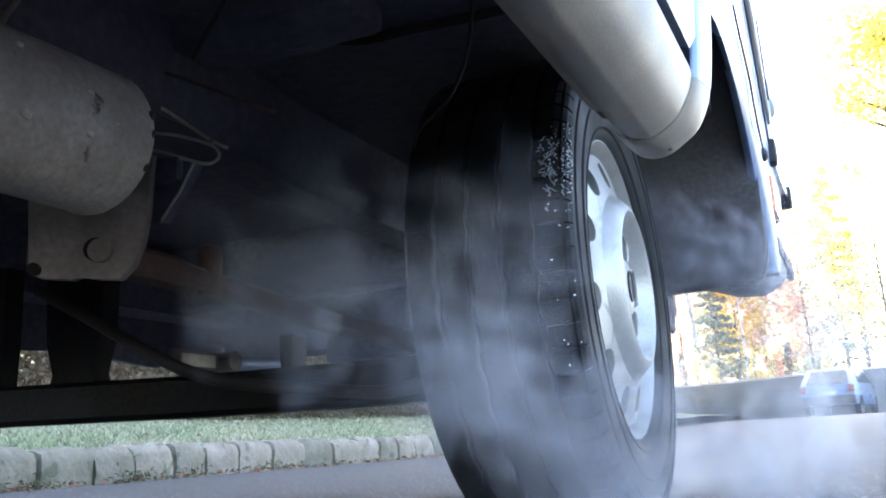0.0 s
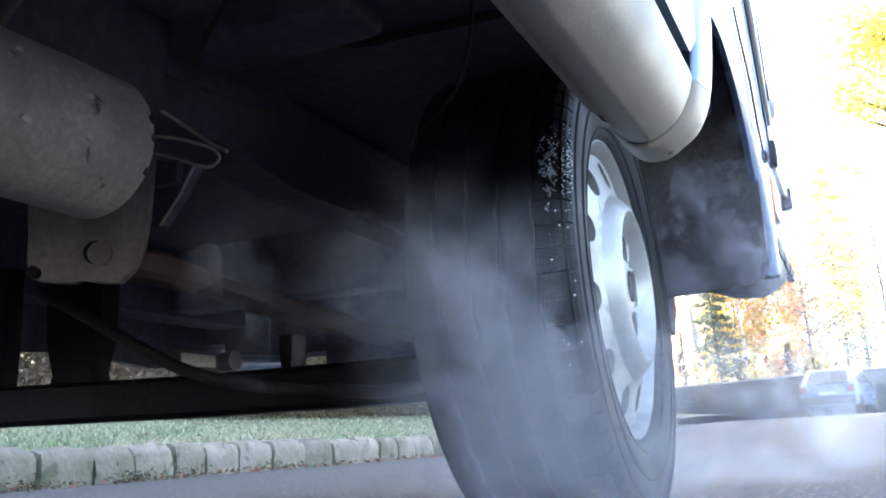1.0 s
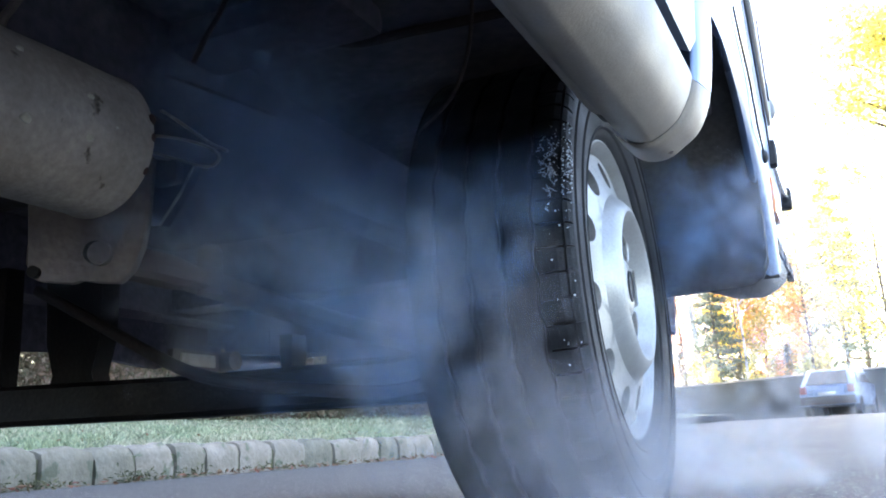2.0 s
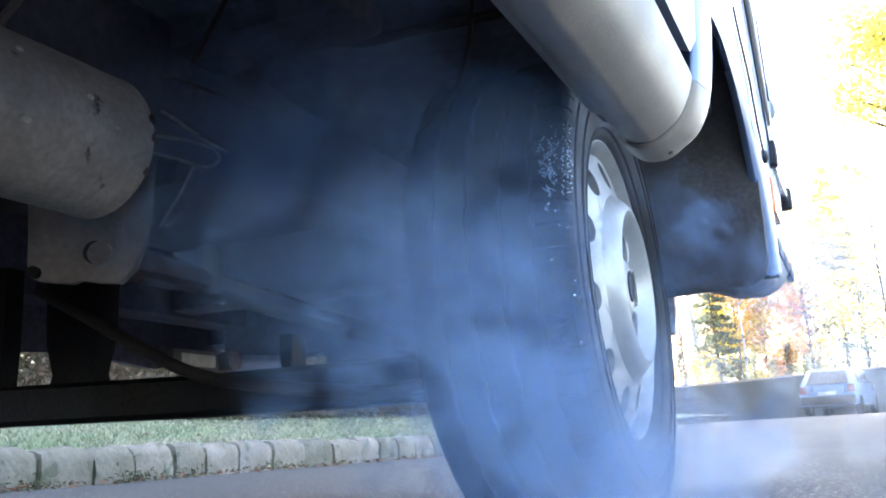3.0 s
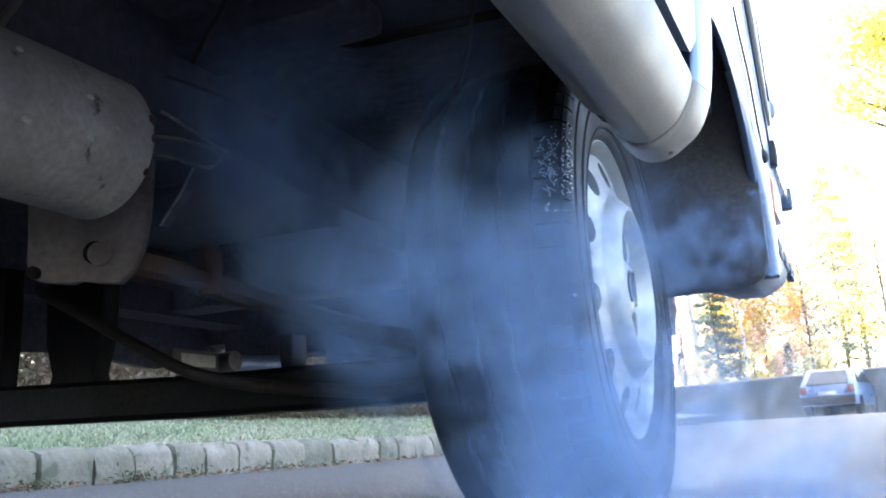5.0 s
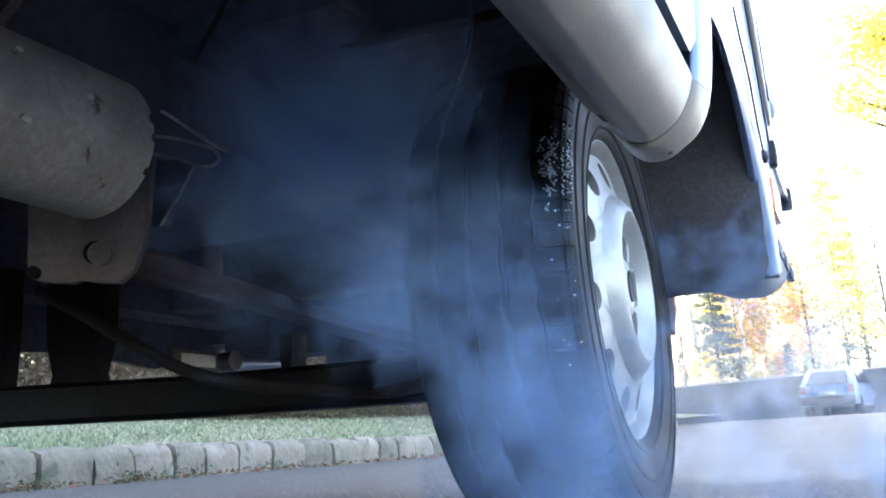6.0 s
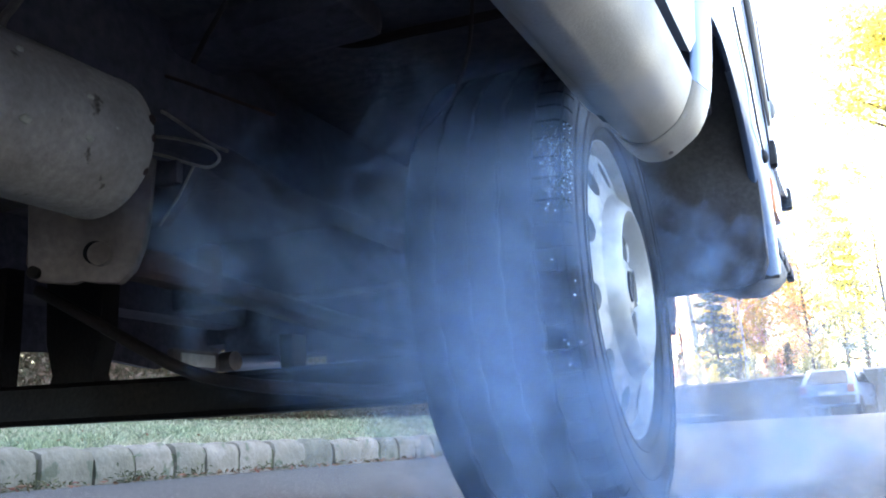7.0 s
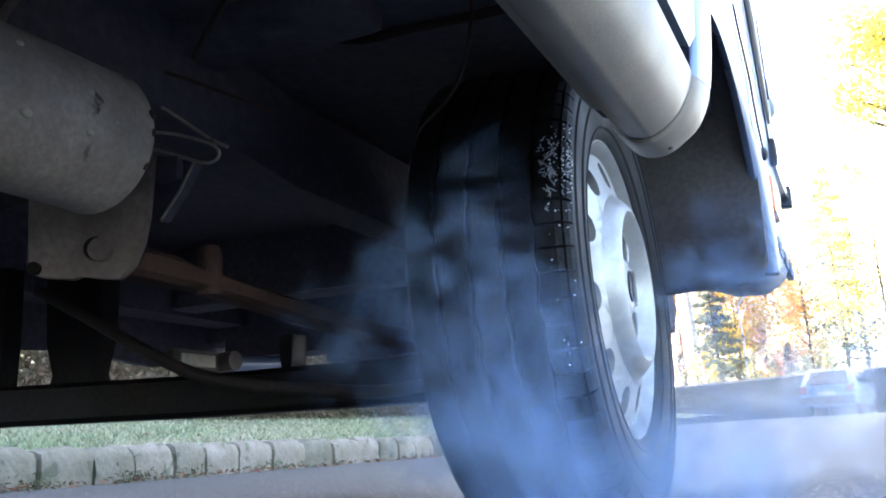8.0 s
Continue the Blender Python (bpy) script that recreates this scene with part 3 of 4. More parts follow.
def underbody(car):
    """The floor pan is the body's own mesh; the rest hangs from it."""
    bm = bmesh.new()
    box(bm, (-1.93, -2.6, 0.62), (-0.16, 2.12, 0.66), 0.01)
    body = part("body", bm, UNDERSEAL, car, "dark undersealed floor pan")
    bm = bmesh.new()   # long rail, with a step
    rows = [[(-0.76 + dx, y, 0.50 + dz - 0.02 * (y > 1.0)) for dx, dz in ((0, 0), (0.07, 0), (0.075, 0.01), (0.075, 0.125), (-0.005, 0.125), (-0.005, 0.01))]
            for y in (-1.5, -0.6, 0.3, 0.9, 1.05, 1.5, 2.05)]
    loft(bm, rows)
    part("frame_rail", bm, DARK_SEAL, body)
    bm = bmesh.new()
    loft(bm, [[(-1.62 + dx, y, 0.46 + dz) for dx, dz in ((0, 0), (0.10, 0), (0.10, 0.17), (0, 0.17))] for y in (-1.5, 0.5, 2.05)])
    part("frame_rail", bm, DARK_SEAL, body)
    for y, z in ((0.78, 0.585), (1.75, 0.47)):
        bm = bmesh.new()
        box(bm, (-1.6, y, z), (-0.45, y + 0.10, 0.625), 0.015)
        part("cross_member", bm, DARK_SEAL, body)
    bm = bmesh.new()   # thin slanting strip that stands in for the highlight on the rail's edge
    loft(bm, [[p, p + Vector((0, 0.002, 0.003)), p + Vector((0.004, 0.004, 0.003)), p + Vector((0.004, 0.002, 0))] for p in
              (Vector((-0.80, 0.72, 0.60)), Vector((-0.662, 0.782, 0.539)), Vector((-0.577, 0.829, 0.498)))])
    part("flange", bm, RUST, body)
    bm = bmesh.new()   # inner wheel housing
    rows = []
    for k in range(6, 19):
        t = math.pi * k / 18
        y, z = 1.20 - 0.40 * math.cos(t), 0.36 + 0.37 * math.sin(t)
        rows.append([(-0.099, y, z), (-0.30, y, z + 0.004), (-0.56, y, z), (-0.565, y, z + 0.02), (-0.30, y, z + 0.02), (-0.099, y, z + 0.02)])
    loft(bm, rows)
    part("wheel_housing", bm, LINER, body, "black wheel housing")
    bm = bmesh.new()   # rear edge of the housing, behind the sill's end
    loft(bm, [[(x, 0.84, z), (x, 0.872, z + 0.004), (x, 0.90, 0.56), (x, 0.84, 0.56)] for x, z in ((-0.205, 0.47), (-0.188, 0.435), (-0.165, 0.408), (-0.142, 0.398), (-0.126, 0.408))])
    part("housing_edge", bm, LINER, body)
    bm = bmesh.new()   # cable
    tube(bm, spline([(-0.333, 0.87, 0.635), (-0.3387, 0.87, 0.5726), (-0.3465, 0.87, 0.534), (-0.3623, 0.87, 0.4976), (-0.385, 0.87, 0.4746), (-0.409, 0.87, 0.457), (-0.432, 0.90, 0.447)], 6), 0.0025, 8)
    part("brake_hose", bm, OLD_STEEL, body)
    bm = bmesh.new()
    tube(bm, spline([(-0.57, 0.93, 0.632), (-0.511, 0.93, 0.6137), (-0.447, 0.93, 0.6118), (-0.387, 0.93, 0.6087), (-0.31, 0.93, 0.606)], 5), 0.0065, 8)
    part("brake_pipe", bm, OLD_STEEL, body)
    bm = bmesh.new()   # rod up to the floor and the silencer's hanger strap
    tube(bm, [(-0.515, 0.70, 0.625), (-0.533, 0.70, 0.590), (-0.5524, 0.70, 0.560), (-0.567, 0.70, 0.542), (-0.584, 0.70, 0.516)], 0.003, 8)
    part("stay_rod", bm, OLD_STEEL, body)
    bm = bmesh.new()
    tube(bm, spline([(-0.69, 0.55, 0.50), (-0.682, 0.55, 0.5257), (-0.668, 0.55, 0.5376), (-0.645, 0.55, 0.565), (-0.63, 0.55, 0.64)], 4), 0.0045, 8)
    part("hanger", bm, BRACKET_STEEL, body)
    # front skirt that closes the far end
    bm = bmesh.new()
    for xa, xb, z in ((-1.74, -1.60, 0.415), (-1.599, -1.45, 0.352), (-1.449, -1.27, 0.367), (-1.269, -0.37, 0.335)):
        loft(bm, [[(x, 2.06, z + 0.007), (x, 2.12, z), (x, 2.15, z + 0.05), (x, 2.13, 0.64), (x, 2.06, 0.64)] for x in (xa, xb)])
    part("skirt", bm, DARK_SEAL, body)
    bm = bmesh.new()
    loft(bm, [[(-1.66, y, z), (-1.72, y, z + 0.01), (-1.74, y, 0.64), (-1.66, y, 0.64)] for y, z in ((-1.6, 0.34), (1.0, 0.34), (1.6, 0.37), (1.85, 0.345), (2.12, 0.40))])
    part("far_sill", bm, DARK_SEAL, body)
    return body


def bracket(body):
    bm = bmesh.new()
    p = lambda x, y, z: Vector((x, y, z))
    # plate, a little dished, with a rounded lower edge
    outline = [(-0.775, 0.665, 0.43), (-0.778, 0.673, 0.311), (-0.765, 0.680, 0.304), (-0.735, 0.694, 0.300), (-0.728, 0.697, 0.306), (-0.712, 0.704, 0.300),
               (-0.69, 0.714, 0.298), (-0.675, 0.718, 0.312), (-0.664, 0.717, 0.334), (-0.655, 0.715, 0.36), (-0.648, 0.714, 0.43)]
    back = [(x - 0.004, y + 0.012, z + 0.002) for x, y, z in outline]
    loft(bm, [outline, back])
    bmesh.ops.bevel(bm, geom=bm.edges[:], offset=0.002, segments=1, affect="EDGES")
    plate = part("bracket", bm, BRACKET_STEEL, body, "dusty steel mounting bracket")
    # black discs put the bolt holes' shade into colour; a bracket-coloured one covers part
    for (x, y, z), r, mat in (((-0.767, 0.6705, 0.3145), 0.0065, BLACK_STEEL), ((-0.7085, 0.697, 0.332), 0.0125, BLACK_STEEL), ((-0.7015, 0.696, 0.330), 0.0125, BRACKET_STEEL)):
        bm = bmesh.new()
        way = Vector((0.40, -0.92, 0))
        c = Vector((x, y, z))
        loft(bm, [circle_at(c - way * 0.012, way, r, 18), circle_at(c + way * 0.0005, way, r, 18)])
        part("bolt_hole", bm, mat, plate)
    bm = bmesh.new()   # side cheek with a folded edge
    face = [(-0.690, 0.750, 0.445), (-0.622, 0.752, 0.428), (-0.642, 0.752, 0.396), (-0.6676, 0.750, 0.365), (-0.692, 0.748, 0.367), (-0.702, 0.747, 0.344)]
    loft(bm, [face, [(x + 0.003, y + 0.010, z) for x, y, z in face]])
    cheek = part("cheek", bm, DARK_SEAL, plate)
    bm = bmesh.new()
    tube(bm, [(-0.6215, 0.7495, 0.4275), (-0.6415, 0.7495, 0.396), (-0.667, 0.7475, 0.3648)], 0.0016, 6)
    part("folded_edge", bm, DULL_STEEL, cheek)
    bm = bmesh.new()
    box(bm, (-0.668, 0.735, 0.405), (-0.634, 0.747, 0.432), 0.004)
    part("rubber_block", bm, DARK_SEAL, plate)
    bm = bmesh.new()   # wire clips
    tube(bm, spline([(-0.660, 0.74, 0.492), (-0.649, 0.74, 0.4846), (-0.618, 0.74, 0.461), (-0.591, 0.74, 0.441), (-0.571, 0.74, 0.4294)], 4), 0.0019, 8)
    part("clip", bm, DULL_STEEL, plate)
    bm = bmesh.new()
    tube(bm, spline([(-0.679, 0.74, 0.4675), (-0.641, 0.74, 0.457), (-0.610, 0.74, 0.445), (-0.589, 0.74, 0.4345), (-0.5816, 0.74, 0.4226), (-0.595, 0.74, 0.4162), (-0.625, 0.74, 0.4266), (-0.656, 0.74, 0.440),
                     (-0.6785, 0.74, 0.448)], 4), 0.0018, 8)
    part("clip", bm, DULL_STEEL, plate)


def sill(body):
    """Rounded rocker panel that ends before the wheel."""
    pts = [Vector((x, 0, z)) for x, z in ((-0.1003, 0.429), (-0.1051, 0.4125), (-0.1156, 0.394), (-0.1268, 0.384), (-0.1376, 0.378), (-0.1466, 0.3752), (-0.161, 0.3785),
                                          (-0.173, 0.390), (-0.1824, 0.404), (-0.188, 0.4105))]
    outer = spline(pts, 4) + [Vector((x, 0, z)) for x, z in ((-0.1905, 0.4115), (-0.194, 0.4125), (-0.198, 0.417), (-0.2149, 0.4427), (-0.2274, 0.4628), (-0.2557, 0.5111), (-0.26, 0.56), (-0.125, 0.56), (-0.125, 0.445), (-0.104, 0.437))]
    mid = Vector((-0.15, 0, 0.45))
    rings = []
    for y, s in ((-1.6, 1.0), (-0.8, 1.0), (0.0, 1.0), (0.4, 1.0), (0.70, 1.0), (0.785, 1.0), (0.796, 0.992), (0.802, 0.975), (0.803, 0.94)):
        rings.append([(mid.x + (p.x - mid.x) * s, y, mid.z + (p.z - mid.z) * s) for p in outer])
    bm = bmesh.new()
    loft(bm, rings)
    part("sill", bm, SILL_PAINT, body, "rounded beige grey sill with stone chips")
    bm = bmesh.new()   # dark filler added as the shade in the slit before the wing's tail
    loft(bm, [[(mid.x + (p.x - mid.x) * 0.955, y, mid.z + (p.z - mid.z) * 0.955) for p in outer] for y in (0.798, 0.83)])
    part("joint", bm, DARK_GAP, body)
    bm = bmesh.new()   # rubber seal between sill and door
    box(bm, (-0.16, -1.6, 0.436), (-0.118, 0.803, 0.60), 0.003)
    part("door_seal", bm, DARK_GAP, body)
    bm = bmesh.new()   # door skin, bottom edge hemmed
    loft(bm, [[(-0.112, y, 0.458), (-0.100, y, 0.452), (-0.094, y, 0.462), (-0.088, y, 0.55), (-0.092, y, 0.80), (-0.11, y, 1.05), (-0.13, y, 1.05), (-0.112, y, 0.80), (-0.108, y, 0.55)]
              for y in (-1.6, -0.5, 0.3, 0.795)])
    part("door", bm, PAINT, body, "silver blue door skin")


def fender(body):
    """Wing with the wheel arch, its lower end wrapping under beside the sill."""
    rows = []
    steps = 40
    for k in range(steps + 1):
        t = 0.37 + (math.pi - 0.47) * k / steps
        ay, az = ARCH_Y - ARCH_RY * math.cos(t), ARCH_Z + ARCH_RZ * math.sin(t)
        w = math.sin(t)
        # the panel reaches outward from the arch to its upper edge
        out_y = min(max(ARCH_Y - (ARCH_RY + 0.05 + 0.6 * w) * math.cos(t), 0.806), 2.16) if t < 2.2 else min(ARCH_Y - (ARCH_RY + 0.05 + 0.6 * w) * math.cos(t), 2.16)
        out_z = ARCH_Z + (ARCH_RZ + 0.75 * w ** 0.7) * math.sin(t) + 0.04 * (1 - w)
        lerp = lambda f: (ay + (out_y - ay) * f, az + (out_z - az) * f)
        ring = [(-0.122, ay, az + 0.010), (-0.117, ay - 0.001, az + 0.003), (-0.111, ay, az), (-0.1065, *lerp(0.012)), (-0.102, *lerp(0.03)), (-0.098, *lerp(0.06)),
                (-0.096, *lerp(0.12)), (-0.0965, *lerp(0.3)), (-0.099, *lerp(0.5)), (-0.108, *lerp(0.8)), (-0.118, *lerp(1.0)),
                (-0.135, *lerp(1.0)), (-0.124, *lerp(0.5)), (-0.122, *lerp(0.15))]
        rows.append(ring)
    bm = bmesh.new()
    loft(bm, rows)
    wing = part("wing", bm, PAINT, body, "silver wing round the wheel arch")
    bm = bmesh.new()   # groove between the arch trim and the wing, ending in a rubber stop
    tube(bm, spline([(-0.0935, 1.27, 0.705), (-0.0945, 1.33, 0.685), (-0.0945, 1.42, 0.645), (-0.0945, 1.47, 0.59), (-0.0945, 1.53, 0.562)], 5), 0.0017, 8)
    part("trim_gap", bm, DARK_GAP, wing)
    bm = bmesh.new()
    bmesh.ops.create_uvsphere(bm, u_segments=16, v_segments=10, radius=1.0)
    for v in bm.verts:
        v.co = Vector((-0.097 + v.co.x * 0.009, 1.545 + v.co.y * 0.014, 0.557 + v.co.z * 0.012))
    part("rubber_stop", bm, DARK_GAP, wing)
    bm = bmesh.new()   # lower tail of the wing, wrapping in like the sill
    rear = spline([Vector((x, 0, z)) for x, z in ((-0.0975, 0.56), (-0.0962, 0.474), (-0.0985, 0.432), (-0.1035, 0.412), (-0.1145, 0.393), (-0.126, 0.3825), (-0.137, 0.3764),
                                                  (-0.1466, 0.3738), (-0.161, 0.377), (-0.174, 0.389))], 6)
    edge = spline([Vector((x, 0, z)) for x, z in ((-0.0825, 0.56), (-0.0854, 0.496), (-0.0918, 0.4387), (-0.0982, 0.414), (-0.1082, 0.3958), (-0.1229, 0.3842), (-0.1373, 0.3759),
                                                  (-0.152, 0.3745), (-0.165, 0.379), (-0.176, 0.391))], 6)
    cut = min(range(len(edge)), key=lambda k: abs(edge[k].z - 0.432))

    def tail_mesh(a, b, proud):
        bm = bmesh.new()
        rings = []
        for y, f, s in ((0.8075, 0.0, 0.003), (0.809, 0.05, 0.001), (0.812, 0.13, 0.0), (0.825, 0.40, 0.0), (0.842, 0.70, 0.0), (0.856, 0.92, 0.0), (0.863, 0.99, 0.001), (0.868, 1.0, 0.004)):
            line = [rear[k].lerp(edge[k], f) for k in range(a, b)]
            rings.append([(p.x - s + proud, y, p.z + s) for p in line] + [(p.x - 0.005, y, p.z + 0.005) for p in reversed(line)])
        rows = loft(bm, rings, caps=False)
        k = len(rows[0])
        for row in (rows[0], rows[-1]):
            for i in range(k // 2 - 1):
                bm.faces.new((row[i], row[i + 1], row[k - 2 - i], row[k - 1 - i]))
        return bm
    tail = part("wing_tail", tail_mesh(cut, len(edge), 0.0), SILL_PAINT, wing, "lower wing end in beige stone-chip coat")
    part("paint_edge", tail_mesh(0, cut + 1, 0.0004), PAINT, tail, "silver blue paint")
    bm = bmesh.new()
    c = Vector((-0.1345, 0.845, 0.3765))
    loft(bm, [circle_at(c - Vector((0, 0, 0.0008)), (0, 0, 1), 0.002, 12), circle_at(c + Vector((0, 0, 0.001)), (0, 0, 1), 0.003, 12)])
    part("screw", bm, BRACKET_STEEL, tail)
    return wing


def nose(body):
    """Wing front, lamps and bumper at the car's far end."""
    bm = bmesh.new()
    rows = []
    for y, dx in ((1.605, 0.0), (1.7, 0.002), (1.9, 0.0), (2.08, -0.004), (2.16, -0.012), (2.20, -0.03)):
        rows.append([(-0.112 + dx, y, 0.47), (-0.104 + dx, y, 0.56), (-0.098 + dx, y, 0.66), (-0.098 + dx, y, 0.80), (-0.104 + dx, y, 1.0), (-0.12 + dx, y, 1.25), (-0.16 + dx, y, 1.25), (-0.116 + dx, y, 0.8), (-0.122 + dx, y, 0.47)])
    loft(bm, rows)
    # darker copy of the paint stands in for the panel's shade and blue reflection
    panel = part("front_wing", bm, DIMMED_PAINT, body, "silver front part of the wing")
    bm = bmesh.new()
    tube(bm, spline([(-0.104, 1.50, 0.98), (-0.096, 1.54, 0.86), (-0.094, 1.61, 0.74), (-0.095, 1.70, 0.66), (-0.098, 1.78, 0.63)], 4), 0.0018, 8)
    part("panel_gap", bm, DARK_GAP, panel)
    bm = bmesh.new()   # strip ahead of the arch for the cream reflection, dark pillar line behind it
    tube(bm, spline([(-0.101, 1.60, 1.02), (-0.095, 1.64, 0.88), (-0.094, 1.71, 0.76), (-0.095, 1.80, 0.69)], 4), [0.003] + [0.005] * 11 + [0.003], 8)
    part("side_strip", bm, SILL_PAINT, panel, "beige strip in place of a cream reflection")
    bm = bmesh.new()
    tube(bm, spline([(-0.106, 1.99, 1.12), (-0.098, 1.93, 0.92), (-0.097, 1.95, 0.79)], 4), 0.0018, 8)
    part("lamp_gap", bm, DARK_GAP, panel)
    bm = bmesh.new()
    box(bm, (-0.116, 1.78, 0.612), (-0.092, 2.18, 0.640), 0.008)
    part("trim_strip", bm, CHROME, panel)
    for y in (1.78, 2.17):
        bm = bmesh.new()
        box(bm, (-0.116, y - 0.02, 0.600), (-0.086, y + 0.02, 0.650), 0.008)
        part("strip_end", bm, DARK_GAP, panel)
    bm = bmesh.new()
    box(bm, (-0.124, 1.64, 0.480), (-0.0905, 1.76, 0.550), 0.012)
    part("side_indicator", bm, AMBER, panel, "amber indicator lens")
    bm = bmesh.new()
    bmesh.ops.create_uvsphere(bm, u_segments=20, v_segments=12, radius=1.0)
    for v in bm.verts:
        v.co = Vector((-0.110 + v.co.x * 0.022, 2.18 + v.co.y * 0.05, 0.87 + v.co.z * 0.045))
    part("lamp_lens", bm, LENS, panel)
    # bumper: rounded shell that bulges below
    bm = bmesh.new()
    rows = []
    for y, dz, dx in ((1.628, 0.012, -0.010), (1.66, 0.0, -0.004), (1.75, 0.0, 0.0), (1.9, 0.02, 0.0), (2.06, 0.045, -0.002), (2.14, 0.06, -0.012), (2.19, 0.08, -0.03)):
        rows.append([(-0.24, y, 0.372 + dz), (-0.185 + dx, y, 0.352 + dz), (-0.150 + dx, y, 0.350 + dz), (-0.128 + dx, y, 0.362 + dz), (-0.114 + dx, y, 0.385 + dz * 0.8), (-0.109 + dx, y, 0.42 + dz * 0.4),
                     (-0.110 + dx, y, 0.462), (-0.13 + dx, y, 0.466), (-0.16, y, 0.44), (-0.24, y, 0.44)])
    loft(bm, rows)
    bumper = part("bumper", bm, BUMPER, body, "grey plastic bumper corner")
    for k in range(4):
        bm = bmesh.new()
        y = 1.66 + 0.15 * k
        # solid dark blocks in place of the slots' shade
        box(bm, (-0.121, y, 0.440), (-0.105, y + 0.11, 0.4715), 0.004)
        part("vent_slot", bm, DARK_GAP, bumper)
    bm = bmesh.new()   # mudguard panel that closes the arch ahead of the wheel
    rows = []
    for x, z in ((-0.50, 0.33), (-0.40, 0.333), (-0.288, 0.337), (-0.20, 0.339), (-0.156, 0.340), (-0.134, 0.343), (-0.118, 0.352), (-0.108, 0.375)):
        rows.append([(x, 1.515, z + 0.012), (x, 1.522, z), (x, 1.534, z), (x, 1.55, z + 0.03), (x, 1.58, 0.56), (x, 1.50, 0.672), (x, 1.425, 0.672), (x, 1.447, 0.648), (x, 1.475, 0.62), (x, 1.50, 0.585), (x, 1.514, 0.54), (x, 1.52, 0.48)])
    loft(bm, rows)
    part("mudguard", bm, LINER, body, "grey black plastic mudguard")


def wheel(car):
    hub = tagged(new("wheel"), "")
    hub.parent = car
    hub.location = WHEEL_C + Vector((0.0035, 0, 0))
    hub.rotation_euler = (0, radians(-1.0), radians(1.72))    # steered a touch
    R, W = 0.306, 0.172
    # x is measured from the outer face inwards (negative)
    prof = [(-0.010, 0.188), (0.003, 0.194), (0.011, 0.205), (0.0165, 0.222), (0.0185, 0.242), (0.0185, 0.262), (0.0174, 0.280), (0.0160, 0.288), (0.010, 0.2945),
            (-0.02, 0.2985), (-W / 2, 0.2995), (-W + 0.03, 0.2985), (-W + 0.012, 0.2965), (-W + 0.004, 0.292), (-W - 0.004, 0.282), (-W - 0.010, 0.265), (-W - 0.010, 0.24), (-W, 0.20), (-W + 0.01, 0.188)]
    bm = bmesh.new()
    lathe(bm, prof, 96)
    for r, x in ((0.211, 0.0132), (0.246, 0.0186), (0.274, 0.0178)):    # raised rings on the sidewall
        lathe(bm, [(x - 0.001, r - 0.0025), (x + 0.002, r), (x - 0.001, r + 0.0025)], 96)
    tyre = part("tyre", bm, RUBBER, hub, "black rubber tyre")
    # tread ribs cut into blocks
    bm = bmesh.new()
    rows = [(-0.018, 0.0145, 0.06, 74), (-0.055, -0.0225, 0.006, 74), (-0.092, -0.0595, 0.006, 74), (-0.129, -0.0965, 0.006, 74), (-0.166, -0.1335, 0.012, 74)]
    for row, (x0, x1, cut, count) in enumerate(rows):
        if row:    # wavy unbroken ribs
            rings = []
            for x, r in ((x0, 0.2935), (x0, R - 0.001), (x0 + 0.002, R - 0.002 * (x0 < -0.15)), (x1 - 0.002, R), (x1, R - 0.001), (x1, 0.2935)):
                rings.append([(x + (0.0012 if x > -0.15 else 0.0) * (1 if k % 4 < 2 else -1), r * math.cos(math.pi * k / count), r * math.sin(math.pi * k / count)) for k in range(2 * count)])
            loft(bm, rings, caps=False)
            continue
        for k in range(count):
            a0, a1 = 2 * math.pi * (k + cut) / count, 2 * math.pi * (k + 1 - cut) / count
            for edge in (((x0, R), (0.002, R - 0.001), (0.0085, R - 0.004)), ((0.0105, R - 0.006), (0.0148, R - 0.010), (0.0178, R - 0.018))):
                under = [(max(edge[0][0], x0), 0.2935), (edge[-1][0] - 0.003, min(0.2935, edge[-1][1] - 0.004))]
                rows2 = [[(x, r * math.cos(a), r * math.sin(a)) for x, r in list(edge) + under[::-1]] for a in (a0, a0 + 0.15 * (a1 - a0), a1 - 0.15 * (a1 - a0), a1)]
                loft(bm, [[(x, y + 0.0, z) for x, y, z in ring] for ring in rows2])
    tread = part("tread", bm, WET_RUBBER, tyre, "wet tread blocks with worn edges", False)
    tagged(tread, kind="stuff")
    bm = bmesh.new()   # water beads on the shoulder, whitish to give the wet glints
    rng = random.Random(2)
    shoulder = lambda x: R - 0.0005 - (0.004 * max(0.0, (x - 0.002) / 0.0065) if x < 0.0095 else 0.005 + 0.0125 * (x - 0.0105) / 0.0093)
    for k in range(240):
        a = math.pi - radians(rng.gauss(18, 4.5) if k < 215 else rng.uniform(-30, 30))
        x = rng.choice((rng.uniform(-0.004, 0.0085), rng.uniform(0.011, 0.0195), rng.uniform(0.011, 0.0195)))
        r, s = shoulder(x), rng.uniform(0.0004, 0.0011)
        made = bmesh.ops.create_icosphere(bm, subdivisions=1, radius=s)["verts"]
        bmesh.ops.translate(bm, verts=made, vec=(x, r * math.cos(a), r * math.sin(a)))
    tagged(part("water_beads", bm, BEAD_GLINT, tyre, "whitish water beads that put wet glints on the tyre shoulder"), kind="stuff")
    bm = bmesh.new()   # pale curls on the blocks that stand in for highlights of the wet rubber
    for k in range(30):
        a = math.pi - radians(rng.gauss(17, 4.5))
        x, w = rng.uniform(-0.013, 0.003), rng.uniform(0.003, 0.007)
        bend = rng.uniform(-1.3, 1.3)
        pts = []
        for q in range(7):
            f = q / 6 - 0.5
